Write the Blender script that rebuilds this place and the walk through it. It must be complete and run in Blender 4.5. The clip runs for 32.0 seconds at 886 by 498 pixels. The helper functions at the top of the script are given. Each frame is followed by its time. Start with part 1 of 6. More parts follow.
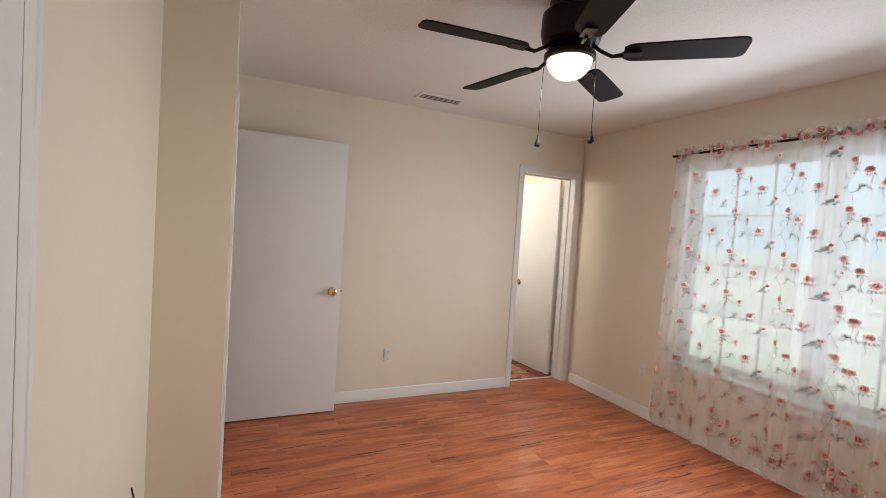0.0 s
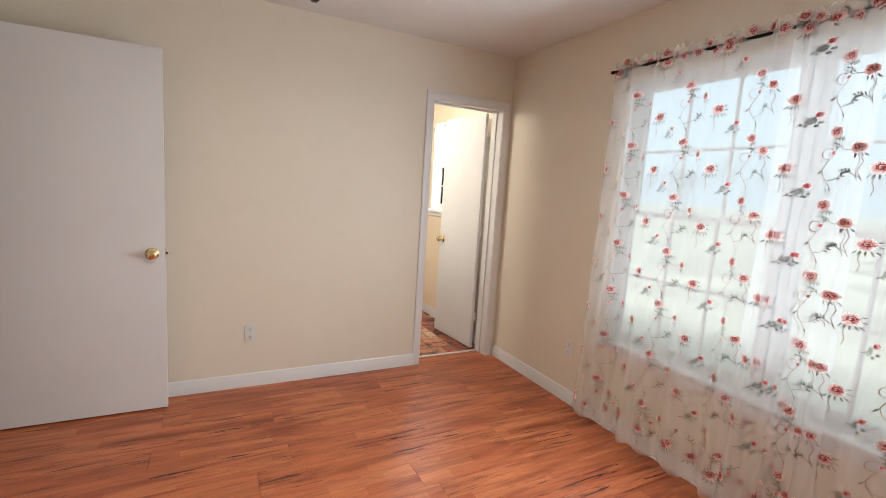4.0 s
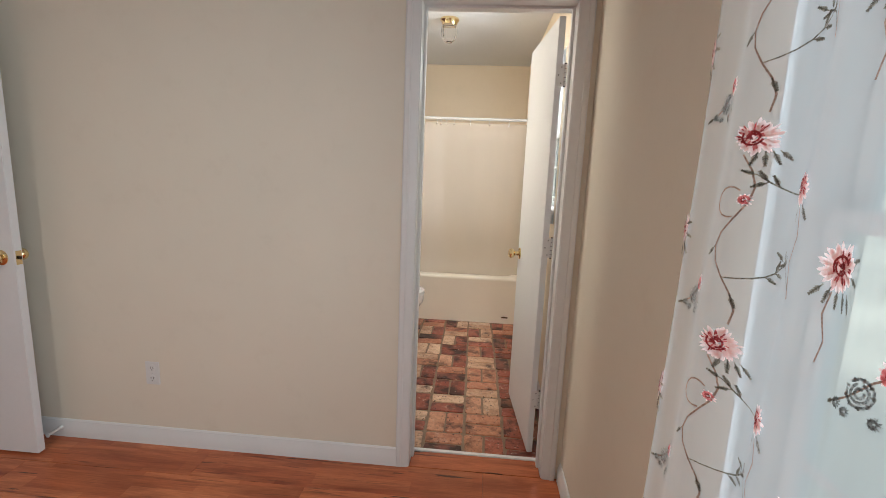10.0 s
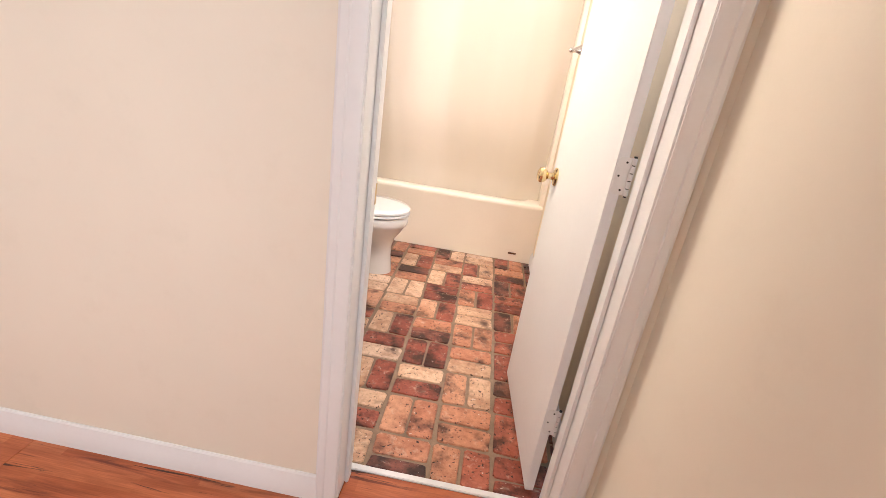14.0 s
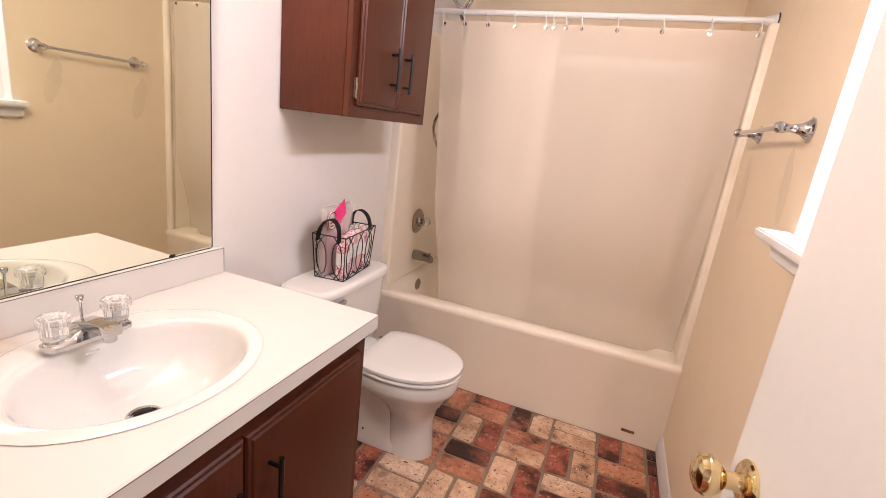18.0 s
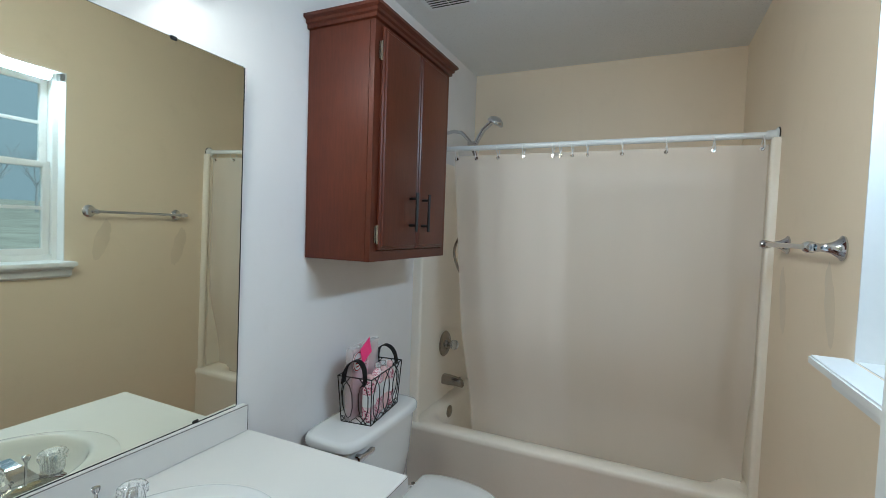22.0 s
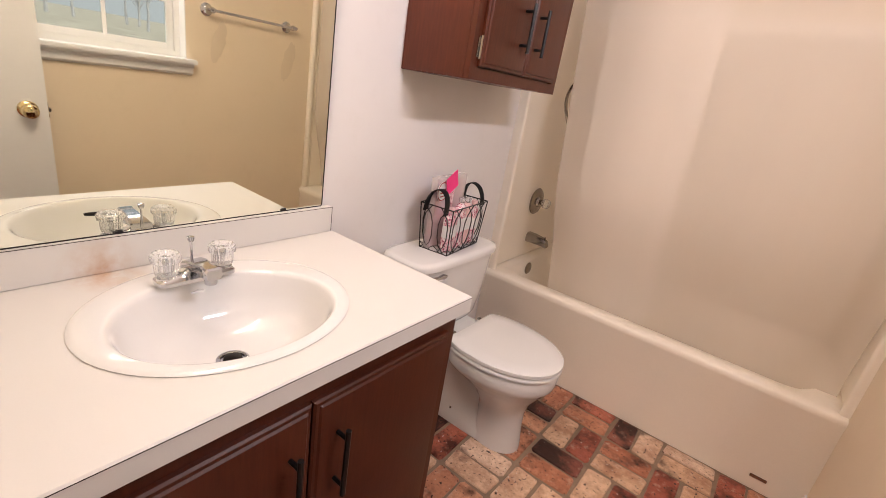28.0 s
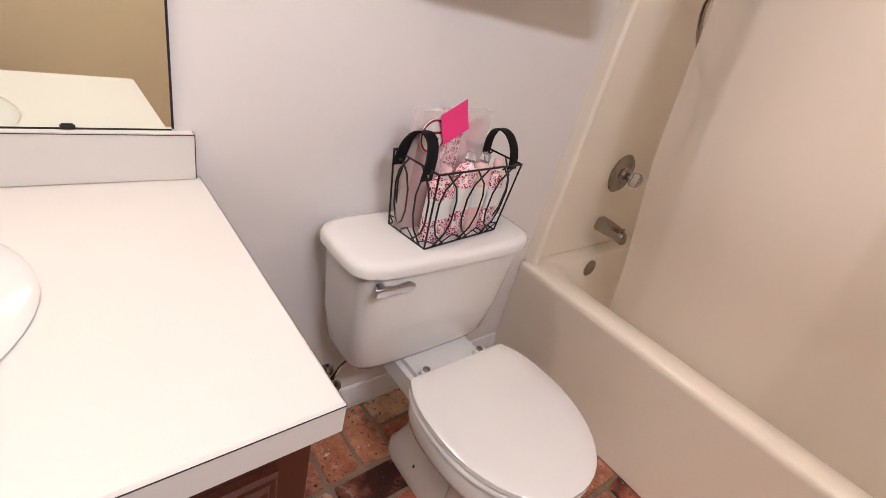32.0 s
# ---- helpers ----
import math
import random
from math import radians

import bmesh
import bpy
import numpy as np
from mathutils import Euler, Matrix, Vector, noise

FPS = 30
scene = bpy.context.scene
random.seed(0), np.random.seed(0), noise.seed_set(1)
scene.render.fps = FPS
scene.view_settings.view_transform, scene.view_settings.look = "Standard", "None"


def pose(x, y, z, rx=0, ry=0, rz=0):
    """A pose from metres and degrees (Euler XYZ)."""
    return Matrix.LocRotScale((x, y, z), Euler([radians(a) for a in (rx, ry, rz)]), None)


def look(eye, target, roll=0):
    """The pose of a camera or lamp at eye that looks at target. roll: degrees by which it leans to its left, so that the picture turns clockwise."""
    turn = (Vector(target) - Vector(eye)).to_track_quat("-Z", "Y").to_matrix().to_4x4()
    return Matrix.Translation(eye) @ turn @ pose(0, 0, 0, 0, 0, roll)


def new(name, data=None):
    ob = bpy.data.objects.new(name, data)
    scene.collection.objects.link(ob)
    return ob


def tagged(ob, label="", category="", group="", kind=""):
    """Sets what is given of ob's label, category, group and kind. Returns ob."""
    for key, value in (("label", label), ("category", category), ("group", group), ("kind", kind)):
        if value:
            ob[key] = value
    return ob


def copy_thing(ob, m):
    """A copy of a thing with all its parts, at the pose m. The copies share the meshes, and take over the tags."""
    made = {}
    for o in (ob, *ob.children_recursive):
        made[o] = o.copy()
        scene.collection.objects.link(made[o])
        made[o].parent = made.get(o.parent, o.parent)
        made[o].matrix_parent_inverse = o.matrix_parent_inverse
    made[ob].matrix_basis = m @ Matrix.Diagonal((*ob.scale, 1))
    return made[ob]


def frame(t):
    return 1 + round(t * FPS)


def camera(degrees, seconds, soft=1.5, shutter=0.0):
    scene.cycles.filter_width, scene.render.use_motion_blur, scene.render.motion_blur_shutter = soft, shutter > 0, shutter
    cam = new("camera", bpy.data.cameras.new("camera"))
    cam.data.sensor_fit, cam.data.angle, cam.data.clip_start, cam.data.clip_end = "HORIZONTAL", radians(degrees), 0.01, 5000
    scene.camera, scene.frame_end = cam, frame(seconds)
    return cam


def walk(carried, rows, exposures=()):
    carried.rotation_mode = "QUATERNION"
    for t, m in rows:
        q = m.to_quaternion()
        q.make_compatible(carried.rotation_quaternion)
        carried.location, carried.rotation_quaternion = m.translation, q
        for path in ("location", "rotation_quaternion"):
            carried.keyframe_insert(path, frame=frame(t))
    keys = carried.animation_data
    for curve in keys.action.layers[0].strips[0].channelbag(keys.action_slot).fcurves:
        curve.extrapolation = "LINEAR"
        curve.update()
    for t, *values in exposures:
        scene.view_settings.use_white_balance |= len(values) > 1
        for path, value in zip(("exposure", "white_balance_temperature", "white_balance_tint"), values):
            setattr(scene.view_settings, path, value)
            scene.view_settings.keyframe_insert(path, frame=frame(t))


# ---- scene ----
cam = camera(88.9, 32.0, soft=0.8)
PATH = [
    (0, (0.587, 0.024, 1.424), (1.426, 1.838, 1.347), 3.7),
    (0.5, (0.596, 0.044, 1.42), (1.37, 1.886, 1.327), 4.1),
    (1, (0.599, 0.05, 1.419), (1.363, 1.894, 1.302), 3.7),
    (1.5, (0.624, 0.086, 1.411), (1.412, 1.919, 1.275), 2.0),
    (2, (0.749, 0.135, 1.396), (1.506, 1.977, 1.21), 0.8),
    (2.5, (0.965, 0.165, 1.406), (1.606, 2.049, 1.205), 3.2),
    (3, (1.155, 0.216, 1.387), (1.854, 2.075, 1.156), 1.6),
    (3.5, (1.355, 0.348, 1.387), (2.279, 2.106, 1.154), 3.1),
    (5.5, (2.105, 0.769, 1.377), (2.834, 2.578, 0.935), 5.7),
    (6, (2.265, 0.842, 1.369), (2.812, 2.69, 0.835), 4.7),
    (6.5, (2.431, 0.8, 1.386), (2.565, 2.717, 0.833), 3.9),
    (7, (2.607, 0.817, 1.401), (2.523, 2.768, 0.97), 3.7),
    (7.5, (2.716, 0.974, 1.429), (2.569, 2.947, 1.134), 5.1),
    (8, (2.826, 1.098, 1.427), (2.834, 3.082, 1.177), 2.8),
    (8.5, (3.015, 1.177, 1.446), (2.891, 3.146, 1.115), 6.7),
    (9, (3.102, 1.323, 1.395), (2.992, 3.29, 1.052), 4.7),
    (9.5, (3.15, 1.533, 1.392), (3.251, 3.502, 1.056), 3.3),
    (10, (3.289, 1.685, 1.359), (3.136, 3.651, 1.023), 2.3),
    (10.5, (3.339, 1.85, 1.345), (2.886, 3.748, 0.905), 4.5),
    (11, (3.309, 2.046, 1.276), (3.013, 3.946, 0.728), 4.5),
    (11.5, (3.287, 2.233, 1.236), (3.054, 4.069, 0.477), 3.7),
    (12, (3.333, 2.421, 1.209), (2.896, 4.202, 0.41), 4.2),
    (12.5, (3.338, 2.526, 1.189), (2.948, 4.261, 0.273), 5.3),
    (13, (3.28, 2.627, 1.237), (3.033, 4.407, 0.359), 5.9),
    (13.5, (3.279, 2.62, 1.209), (3.231, 4.475, 0.465), 8.6),
    (15.5, (3.333, 3.072, 1.24), (2.769, 4.844, 0.503), 8.0),
    (16, (3.291, 3.317, 1.26), (2.839, 5.159, 0.625), 11.1),
    (16.5, (3.276, 3.532, 1.279), (2.757, 5.371, 0.687), 6.0),
    (17, (3.316, 3.648, 1.302), (2.476, 5.342, 0.65), 6.9),
    (17.5, (3.299, 3.673, 1.297), (2.486, 5.392, 0.679), 5.9),
    (18, (3.298, 3.667, 1.317), (2.638, 5.482, 0.797), 6.9),
    (18.5, (3.286, 3.67, 1.338), (2.568, 5.476, 0.866), 8.3),
    (19, (3.29, 3.671, 1.417), (2.529, 5.514, 1.26), 6.4),
    (19.5, (3.288, 3.673, 1.494), (2.471, 5.498, 1.542), 5.0),
    (20, (3.288, 3.671, 1.538), (2.486, 5.454, 1.959), 2.0),
    (20.5, (3.299, 3.667, 1.587), (2.57, 5.374, 2.331), 2.1),
    (21, (3.305, 3.648, 1.613), (2.62, 5.31, 2.49), 3.9),
    (21.5, (3.282, 3.685, 1.534), (2.486, 5.491, 1.858), 1.9),
    (22, (3.286, 3.7, 1.427), (2.461, 5.52, 1.339), 2.0),
    (22.5, (3.269, 3.716, 1.364), (2.407, 5.482, 0.994), 3.7),
    (23, (3.261, 3.732, 1.358), (2.371, 5.483, 0.98), 4.5),
    (23.5, (3.264, 3.736, 1.353), (2.404, 5.492, 0.932), 5.0),
    (24, (3.272, 3.747, 1.357), (2.488, 5.544, 0.965), 6.1),
    (24.5, (3.27, 3.739, 1.361), (2.526, 5.563, 1.018), 6.3),
    (25, (3.275, 3.73, 1.368), (2.525, 5.557, 1.052), 5.7),
    (25.5, (3.28, 3.723, 1.373), (2.541, 5.557, 1.072), 6.2),
    (27.5, (3.283, 3.747, 1.334), (2.437, 5.508, 0.907), 6.9),
    (28, (3.281, 3.792, 1.287), (2.197, 5.33, 0.608), 9.3),
    (28.5, (3.264, 3.819, 1.228), (2.251, 5.184, 0.175), 13.2),
    (29, (3.228, 3.852, 1.219), (2.2, 5.296, 0.291), 13.1),
    (29.5, (3.196, 3.896, 1.199), (2.045, 5.367, 0.485), 11.9),
    (30, (3.168, 3.974, 1.198), (1.846, 5.417, 0.783), 7.0),
    (30.5, (3.163, 4.027, 1.269), (1.84, 5.521, 1.131), 10.6),
    (31, (3.174, 4.11, 1.227), (2.048, 5.682, 0.716), 11.1),
    (31.5, (3.168, 4.318, 1.191), (2.017, 5.721, 0.35), 10.0),
    (32, (3.024, 4.498, 1.171), (1.781, 5.743, 0.219), 14.9),
]
EXPOSURES = [(0, 0.85, 6040, 5.4), (2, 1.11, 6090, 6.8), (3, 1.1, 6120, 7.5), (6, 0.74, 5780, 4.2), (7, 1.24, 5790, 6.2), (8, 1.04, 5970, 7.0),
             (9, 0.96, 5830, 4.9), (10, 0.62, 5760, 4.2), (11, 1.55, 5840, 10.0), (12, 1.67, 5860, 13.2), (13, 1.61, 5880, 12.6), (16, 1.3, 6670, 23.8),
             (17, 0.89, 6650, 30.0), (18, 0.85, 6420, 25.2), (20, 0.2, 7180, 23.0), (21, -0.33, 6450, 15.5), (22, 0.06, 4770, -4.4), (23, 0.29, 5630, 11.6),
             (24, 0.46, 6420, 19.8), (28, 0.66, 6450, 22.5), (30, 0.66, 6080, 20.0), (32, 0.72, 6080, 19.6)]
walk(cam, [(t, look(eye, target, roll)) for t, eye, target, roll in PATH], EXPOSURES)

# ---- world, sun and exposure ----
world = bpy.data.worlds.new("overcast_sky")
scene.world = world
world.use_nodes = True
wn, wl = world.node_tree.nodes, world.node_tree.links
sky = wn.new("ShaderNodeTexSky")
sky.sky_type = "NISHITA"
sky.sun_disc = False
sky.sun_elevation, sky.sun_rotation = radians(40), radians(284)
sky.air_density, sky.dust_density, sky.ozone_density = 1.0, 6.0, 0.4
haze = wn.new("ShaderNodeMixRGB")
haze.inputs[0].default_value = 0.72
haze.inputs[2].default_value = (10.5, 11.3, 12.0, 1)
wl.new(sky.outputs[0], haze.inputs[1])
wl.new(haze.outputs[0], wn["Background"].inputs[0])
wn["Background"].inputs[1].default_value = 0.050
sun_data = bpy.data.lights.new("sun", "SUN")
sun_data.energy, sun_data.angle, sun_data.color = 1.8, radians(20), (1.0, 0.97, 0.92)
sun = new("sun", sun_data)
sun.matrix_world = look((-20, 5, 18), (0, 0, 0))


def area_light(name, m, width, height, watts, col):
    """Area lamp: stands in for sky light at a window, or for a lit fixture's output."""
    d = bpy.data.lights.new(name, "AREA")
    d.shape, d.size, d.size_y, d.energy, d.color = "RECTANGLE", width, height, watts, col
    o = new(name, d)
    o.matrix_world = m


# added panel on the room side of the curtain, in place of sky light
area_light("bedroom_window_light", look((3.475, 1.53, 1.305), (0, 1.53, 0.95)), 1.70, 1.48, 12, (0.96, 0.98, 1.0))
# added panel behind the curtain so that the cloth brightens
area_light("curtain_back_light", look((3.728, 1.53, 1.38), (0, 1.53, 1.38)), 1.70, 1.28, 6, (0.92, 0.97, 1.0))
# added strip under the window head, in place of daylight through the panes
area_light("bath_window_light", look((3.708, 4.66, 2.040), (2.9, 4.80, 1.50)), .56, .045, 8.5, (0.95, 0.97, 1.0))
# added panel just under the ceiling fan's lit bowl, shining down for it
area_light("fan_bowl_light", look((1.845, 1.59, 2.095), (1.845, 1.591, 0)), .15, .15, 7, (1.0, 0.91, 0.78))
# added panel before the four bulbs: lights the room, spares the wall behind
area_light("vanity_bulb_light", look((2.40, 4.21, 2.060), (3.30, 4.80, 1.46)), .56, .08, 8, (1.0, 0.82, 0.64))


# ---- materials ----
def material(name):
    m = bpy.data.materials.new(name)
    m.use_nodes = True
    return m, m.node_tree.nodes, m.node_tree.links, m.node_tree.nodes["Principled BSDF"]


def noise_node(n, l, scale, detail=4.0, rough=0.6, stretch=None, space="Object"):
    tc = n.new("ShaderNodeTexCoord")
    t = n.new("ShaderNodeTexNoise")
    t.inputs["Scale"].default_value, t.inputs["Detail"].default_value, t.inputs["Roughness"].default_value = scale, detail, rough
    if stretch:
        mp = n.new("ShaderNodeMapping")
        mp.inputs["Scale"].default_value = stretch
        l.new(tc.outputs[space], mp.inputs["Vector"])
        l.new(mp.outputs[0], t.inputs["Vector"])
    else:
        l.new(tc.outputs[space], t.inputs["Vector"])
    return t


def ramp_node(n, l, src, stops):
    r = n.new("ShaderNodeValToRGB")
    while len(r.color_ramp.elements) < len(stops):
        r.color_ramp.elements.new(0.5)
    for e, (p, c) in zip(r.color_ramp.elements, stops):
        e.position, e.color = p, (*c, 1)
    l.new(src, r.inputs[0])
    return r


def mixed(n, l, mode, fac, a, b):
    m = n.new("ShaderNodeMixRGB")
    m.blend_type = mode
    for i, v in ((0, fac), (1, a), (2, b)):
        if isinstance(v, (int, float)):
            m.inputs[i].default_value = v
        elif isinstance(v, tuple):
            m.inputs[i].default_value = (*v, 1)
        else:
            l.new(v, m.inputs[i])
    return m.outputs[0]


def bump_node(n, l, b, height, strength, distance=0.01):
    bp = n.new("ShaderNodeBump")
    bp.inputs["Strength"].default_value, bp.inputs["Distance"].default_value = strength, distance
    l.new(height, bp.inputs["Height"])
    l.new(bp.outputs[0], b.inputs["Normal"])
    return bp


def surface(name, col, rough=0.5, metal=0.0, var=0.06, scale=3.0, grain=120.0, bump=0.05, rvar=0.08, coat=0.0):
    """Paint, plastic, metal: a base colour with broad blotches, fine grain and uneven gloss."""
    m, n, l, b = material(name)
    big, fine = noise_node(n, l, scale, 3), noise_node(n, l, grain, 3)
    lo, hi = tuple(c * (1 - var) for c in col), tuple(min(1, c * (1 + var)) for c in col)
    r1 = ramp_node(n, l, big.outputs[0], [(0.3, lo), (0.7, hi)])
    r2 = ramp_node(n, l, fine.outputs[0], [(0.3, (1 - var * 0.6,) * 3), (0.7, (1, 1, 1))])
    l.new(mixed(n, l, "MULTIPLY", 1.0, r1.outputs[0], r2.outputs[0]), b.inputs["Base Color"])
    mr = n.new("ShaderNodeMapRange")
    mr.inputs["To Min"].default_value, mr.inputs["To Max"].default_value = max(0.02, rough - rvar), min(1, rough + rvar)
    l.new(big.outputs[0], mr.inputs["Value"])
    l.new(mr.outputs[0], b.inputs["Roughness"])
    b.inputs["Metallic"].default_value = metal
    b.inputs["Coat Weight"].default_value = coat
    if bump:
        bump_node(n, l, b, fine.outputs[0], bump, 0.002)
    return m


def wall_paint(name, col):
    """Rolled wall paint: faint roller texture, slow tonal drift and scuffs."""
    m, n, l, b = material(name)
    a, o, g = noise_node(n, l, 0.9, 4), noise_node(n, l, 90, 4), noise_node(n, l, 7, 5, 0.7)
    base = ramp_node(n, l, a.outputs[0], [(0.3, tuple(c * 0.965 for c in col)), (0.7, tuple(min(1, c * 1.02) for c in col))])
    scuff = ramp_node(n, l, g.outputs[0], [(0.25, (0.965, 0.96, 0.95)), (0.45, (1, 1, 1))])
    l.new(mixed(n, l, "MULTIPLY", 1.0, base.outputs[0], scuff.outputs[0]), b.inputs["Base Color"])
    b.inputs["Roughness"].default_value = 0.55
    bump_node(n, l, b, o.outputs[0], 0.12, 0.0015)
    return m


CREAM = wall_paint("cream_wall_paint", (0.80, 0.735, 0.61))
# a warmer tone than CREAM for the bathroom's outer and back walls
PEACH = wall_paint("peach_cream_wall_tone", (0.86, 0.73, 0.545))
# whiter and less yellow than the other bathroom walls
OFF_WHITE = wall_paint("off_white_wall_tone", (0.77, 0.74, 0.71))
PATCH = surface("smooth_wall_filler", (0.77, 0.65, 0.48), 0.4, var=0.04, bump=0.02)
TRIM = surface("white_trim_paint", (0.80, 0.80, 0.79), 0.35, var=0.03, scale=2, grain=60, bump=0.04)
DOOR_WHITE = surface("white_door_paint", (0.79, 0.79, 0.79), 0.42, var=0.03, scale=1.5, grain=50, bump=0.06)
PLASTIC_WHITE = surface("white_plastic", (0.78, 0.77, 0.74), 0.3, var=0.02, bump=0)
BLACK_METAL = surface("black_metal", (0.012, 0.011, 0.011), 0.4, 0.3, var=0.2, bump=0.03)
BRONZE = surface("dark_bronze_metal", (0.018, 0.013, 0.011), 0.35, 0.6, var=0.25, bump=0.02)
BLADE = surface("dark_walnut_blade", (0.009, 0.005, 0.004), 0.62, var=0.3, scale=4, grain=40, bump=0.04)
for low in (BLADE, BRONZE):
    low.node_tree.nodes["Principled BSDF"].inputs["Specular IOR Level"].default_value = 0.15
# chrome greyed: reflections of dark room parts put into the base colour
CHROME = surface("chrome", (0.60, 0.60, 0.62), 0.06, 1.0, var=0.05, bump=0, rvar=0.04)
NICKEL = surface("brushed_nickel", (0.36, 0.32, 0.28), 0.2, 1.0, var=0.1, bump=0.02)
BRASS = surface("polished_brass", (0.84, 0.67, 0.37), 0.12, 1.0, var=0.08, bump=0, rvar=0.05)
PORCELAIN = surface("white_porcelain", (0.74, 0.73, 0.705), 0.1, var=0.015, bump=0, rvar=0.03, coat=0.5)
FIBREGLASS = surface("cream_fibreglass", (0.92, 0.83, 0.69), 0.34, var=0.03, scale=1.5, bump=0.01)
LAMINATE = surface("white_laminate_top", (0.68, 0.655, 0.615), 0.42, var=0.02, grain=300, bump=0.01)


def counter_stain(m, centre, reach):
    """A brown water stain by the faucet on the laminate."""
    n, l = m.node_tree.nodes, m.node_tree.links
    b = n["Principled BSDF"]
    tc, dist, mr = n.new("ShaderNodeTexCoord"), n.new("ShaderNodeVectorMath"), n.new("ShaderNodeMapRange")
    dist.operation = "DISTANCE"
    dist.inputs[1].default_value = centre
    l.new(tc.outputs["Object"], dist.inputs[0])
    mr.inputs["From Min"].default_value, mr.inputs["From Max"].default_value = 0.0, reach
    mr.inputs["To Min"].default_value, mr.inputs["To Max"].default_value = 0.8, 0.0
    l.new(dist.outputs["Value"], mr.inputs["Value"])
    spots = ramp_node(n, l, noise_node(n, l, 22, 4).outputs[0], [(0.35, (0, 0, 0)), (0.65, (1, 1, 1))])
    k = mixed(n, l, "MULTIPLY", 1.0, mr.outputs[0], spots.outputs[0])
    l.new(mixed(n, l, "MIX", k, b.inputs["Base Color"].links[0].from_socket, (0.50, 0.27, 0.13)), b.inputs["Base Color"])


counter_stain(LAMINATE, (2.232, 4.075, 0.812), 0.085)
# near-black: shade of slots and holes as colour; also mirror edge and hinge pins
DARK = surface("near_black", (0.015, 0.014, 0.013), 0.8, var=0.1, bump=0)
PINK_NOTE = surface("pink_paper", (0.95, 0.05, 0.25), 0.7, var=0.03, bump=0.02)
HINGE_PAINT = surface("white_painted_hinge", (0.76, 0.75, 0.73), 0.4, var=0.04, bump=0.03)
STEEL = surface("painted_hinge_steel", (0.66, 0.65, 0.63), 0.35, 0.4, var=0.08, bump=0.02)
BLACK_LEATHER = surface("black_leather", (0.006, 0.006, 0.007), 0.6, var=0.2, grain=180, bump=0.1)
BLACK_LEATHER.node_tree.nodes["Principled BSDF"].inputs["Specular IOR Level"].default_value = 0.2
BROWN_PLATE = surface("brown_plastic", (0.03, 0.02, 0.015), 0.4, var=0.1, bump=0)
GROUT = surface("grey_brown_grout", (0.29, 0.205, 0.14), 0.9, var=0.2, scale=14, grain=200, bump=0.3)


def popcorn():
    m, n, l, b = material("popcorn_ceiling")
    tc = n.new("ShaderNodeTexCoord")
    v = n.new("ShaderNodeTexVoronoi")
    v.inputs["Scale"].default_value = 170
    l.new(tc.outputs["Object"], v.inputs["Vector"])
    f, a = noise_node(n, l, 140, 6, 0.7), noise_node(n, l, 0.8, 3)
    c = ramp_node(n, l, a.outputs[0], [(0.3, (0.77, 0.755, 0.73)), (0.7, (0.81, 0.80, 0.78))])
    # shade of the hollows put into the colour, from the bump's own noise
    pit_shade = ramp_node(n, l, f.outputs[0], [(0.33, (0.80, 0.79, 0.78)), (0.42, (1, 1, 1))])
    l.new(mixed(n, l, "MULTIPLY", 1.0, c.outputs[0], pit_shade.outputs[0]), b.inputs["Base Color"])
    b.inputs["Roughness"].default_value = 0.95
    h = mixed(n, l, "MULTIPLY", 0.6, v.outputs["Distance"], f.outputs[0])
    bump_node(n, l, b, h, 0.34, 0.005)
    return m


POPCORN = popcorn()


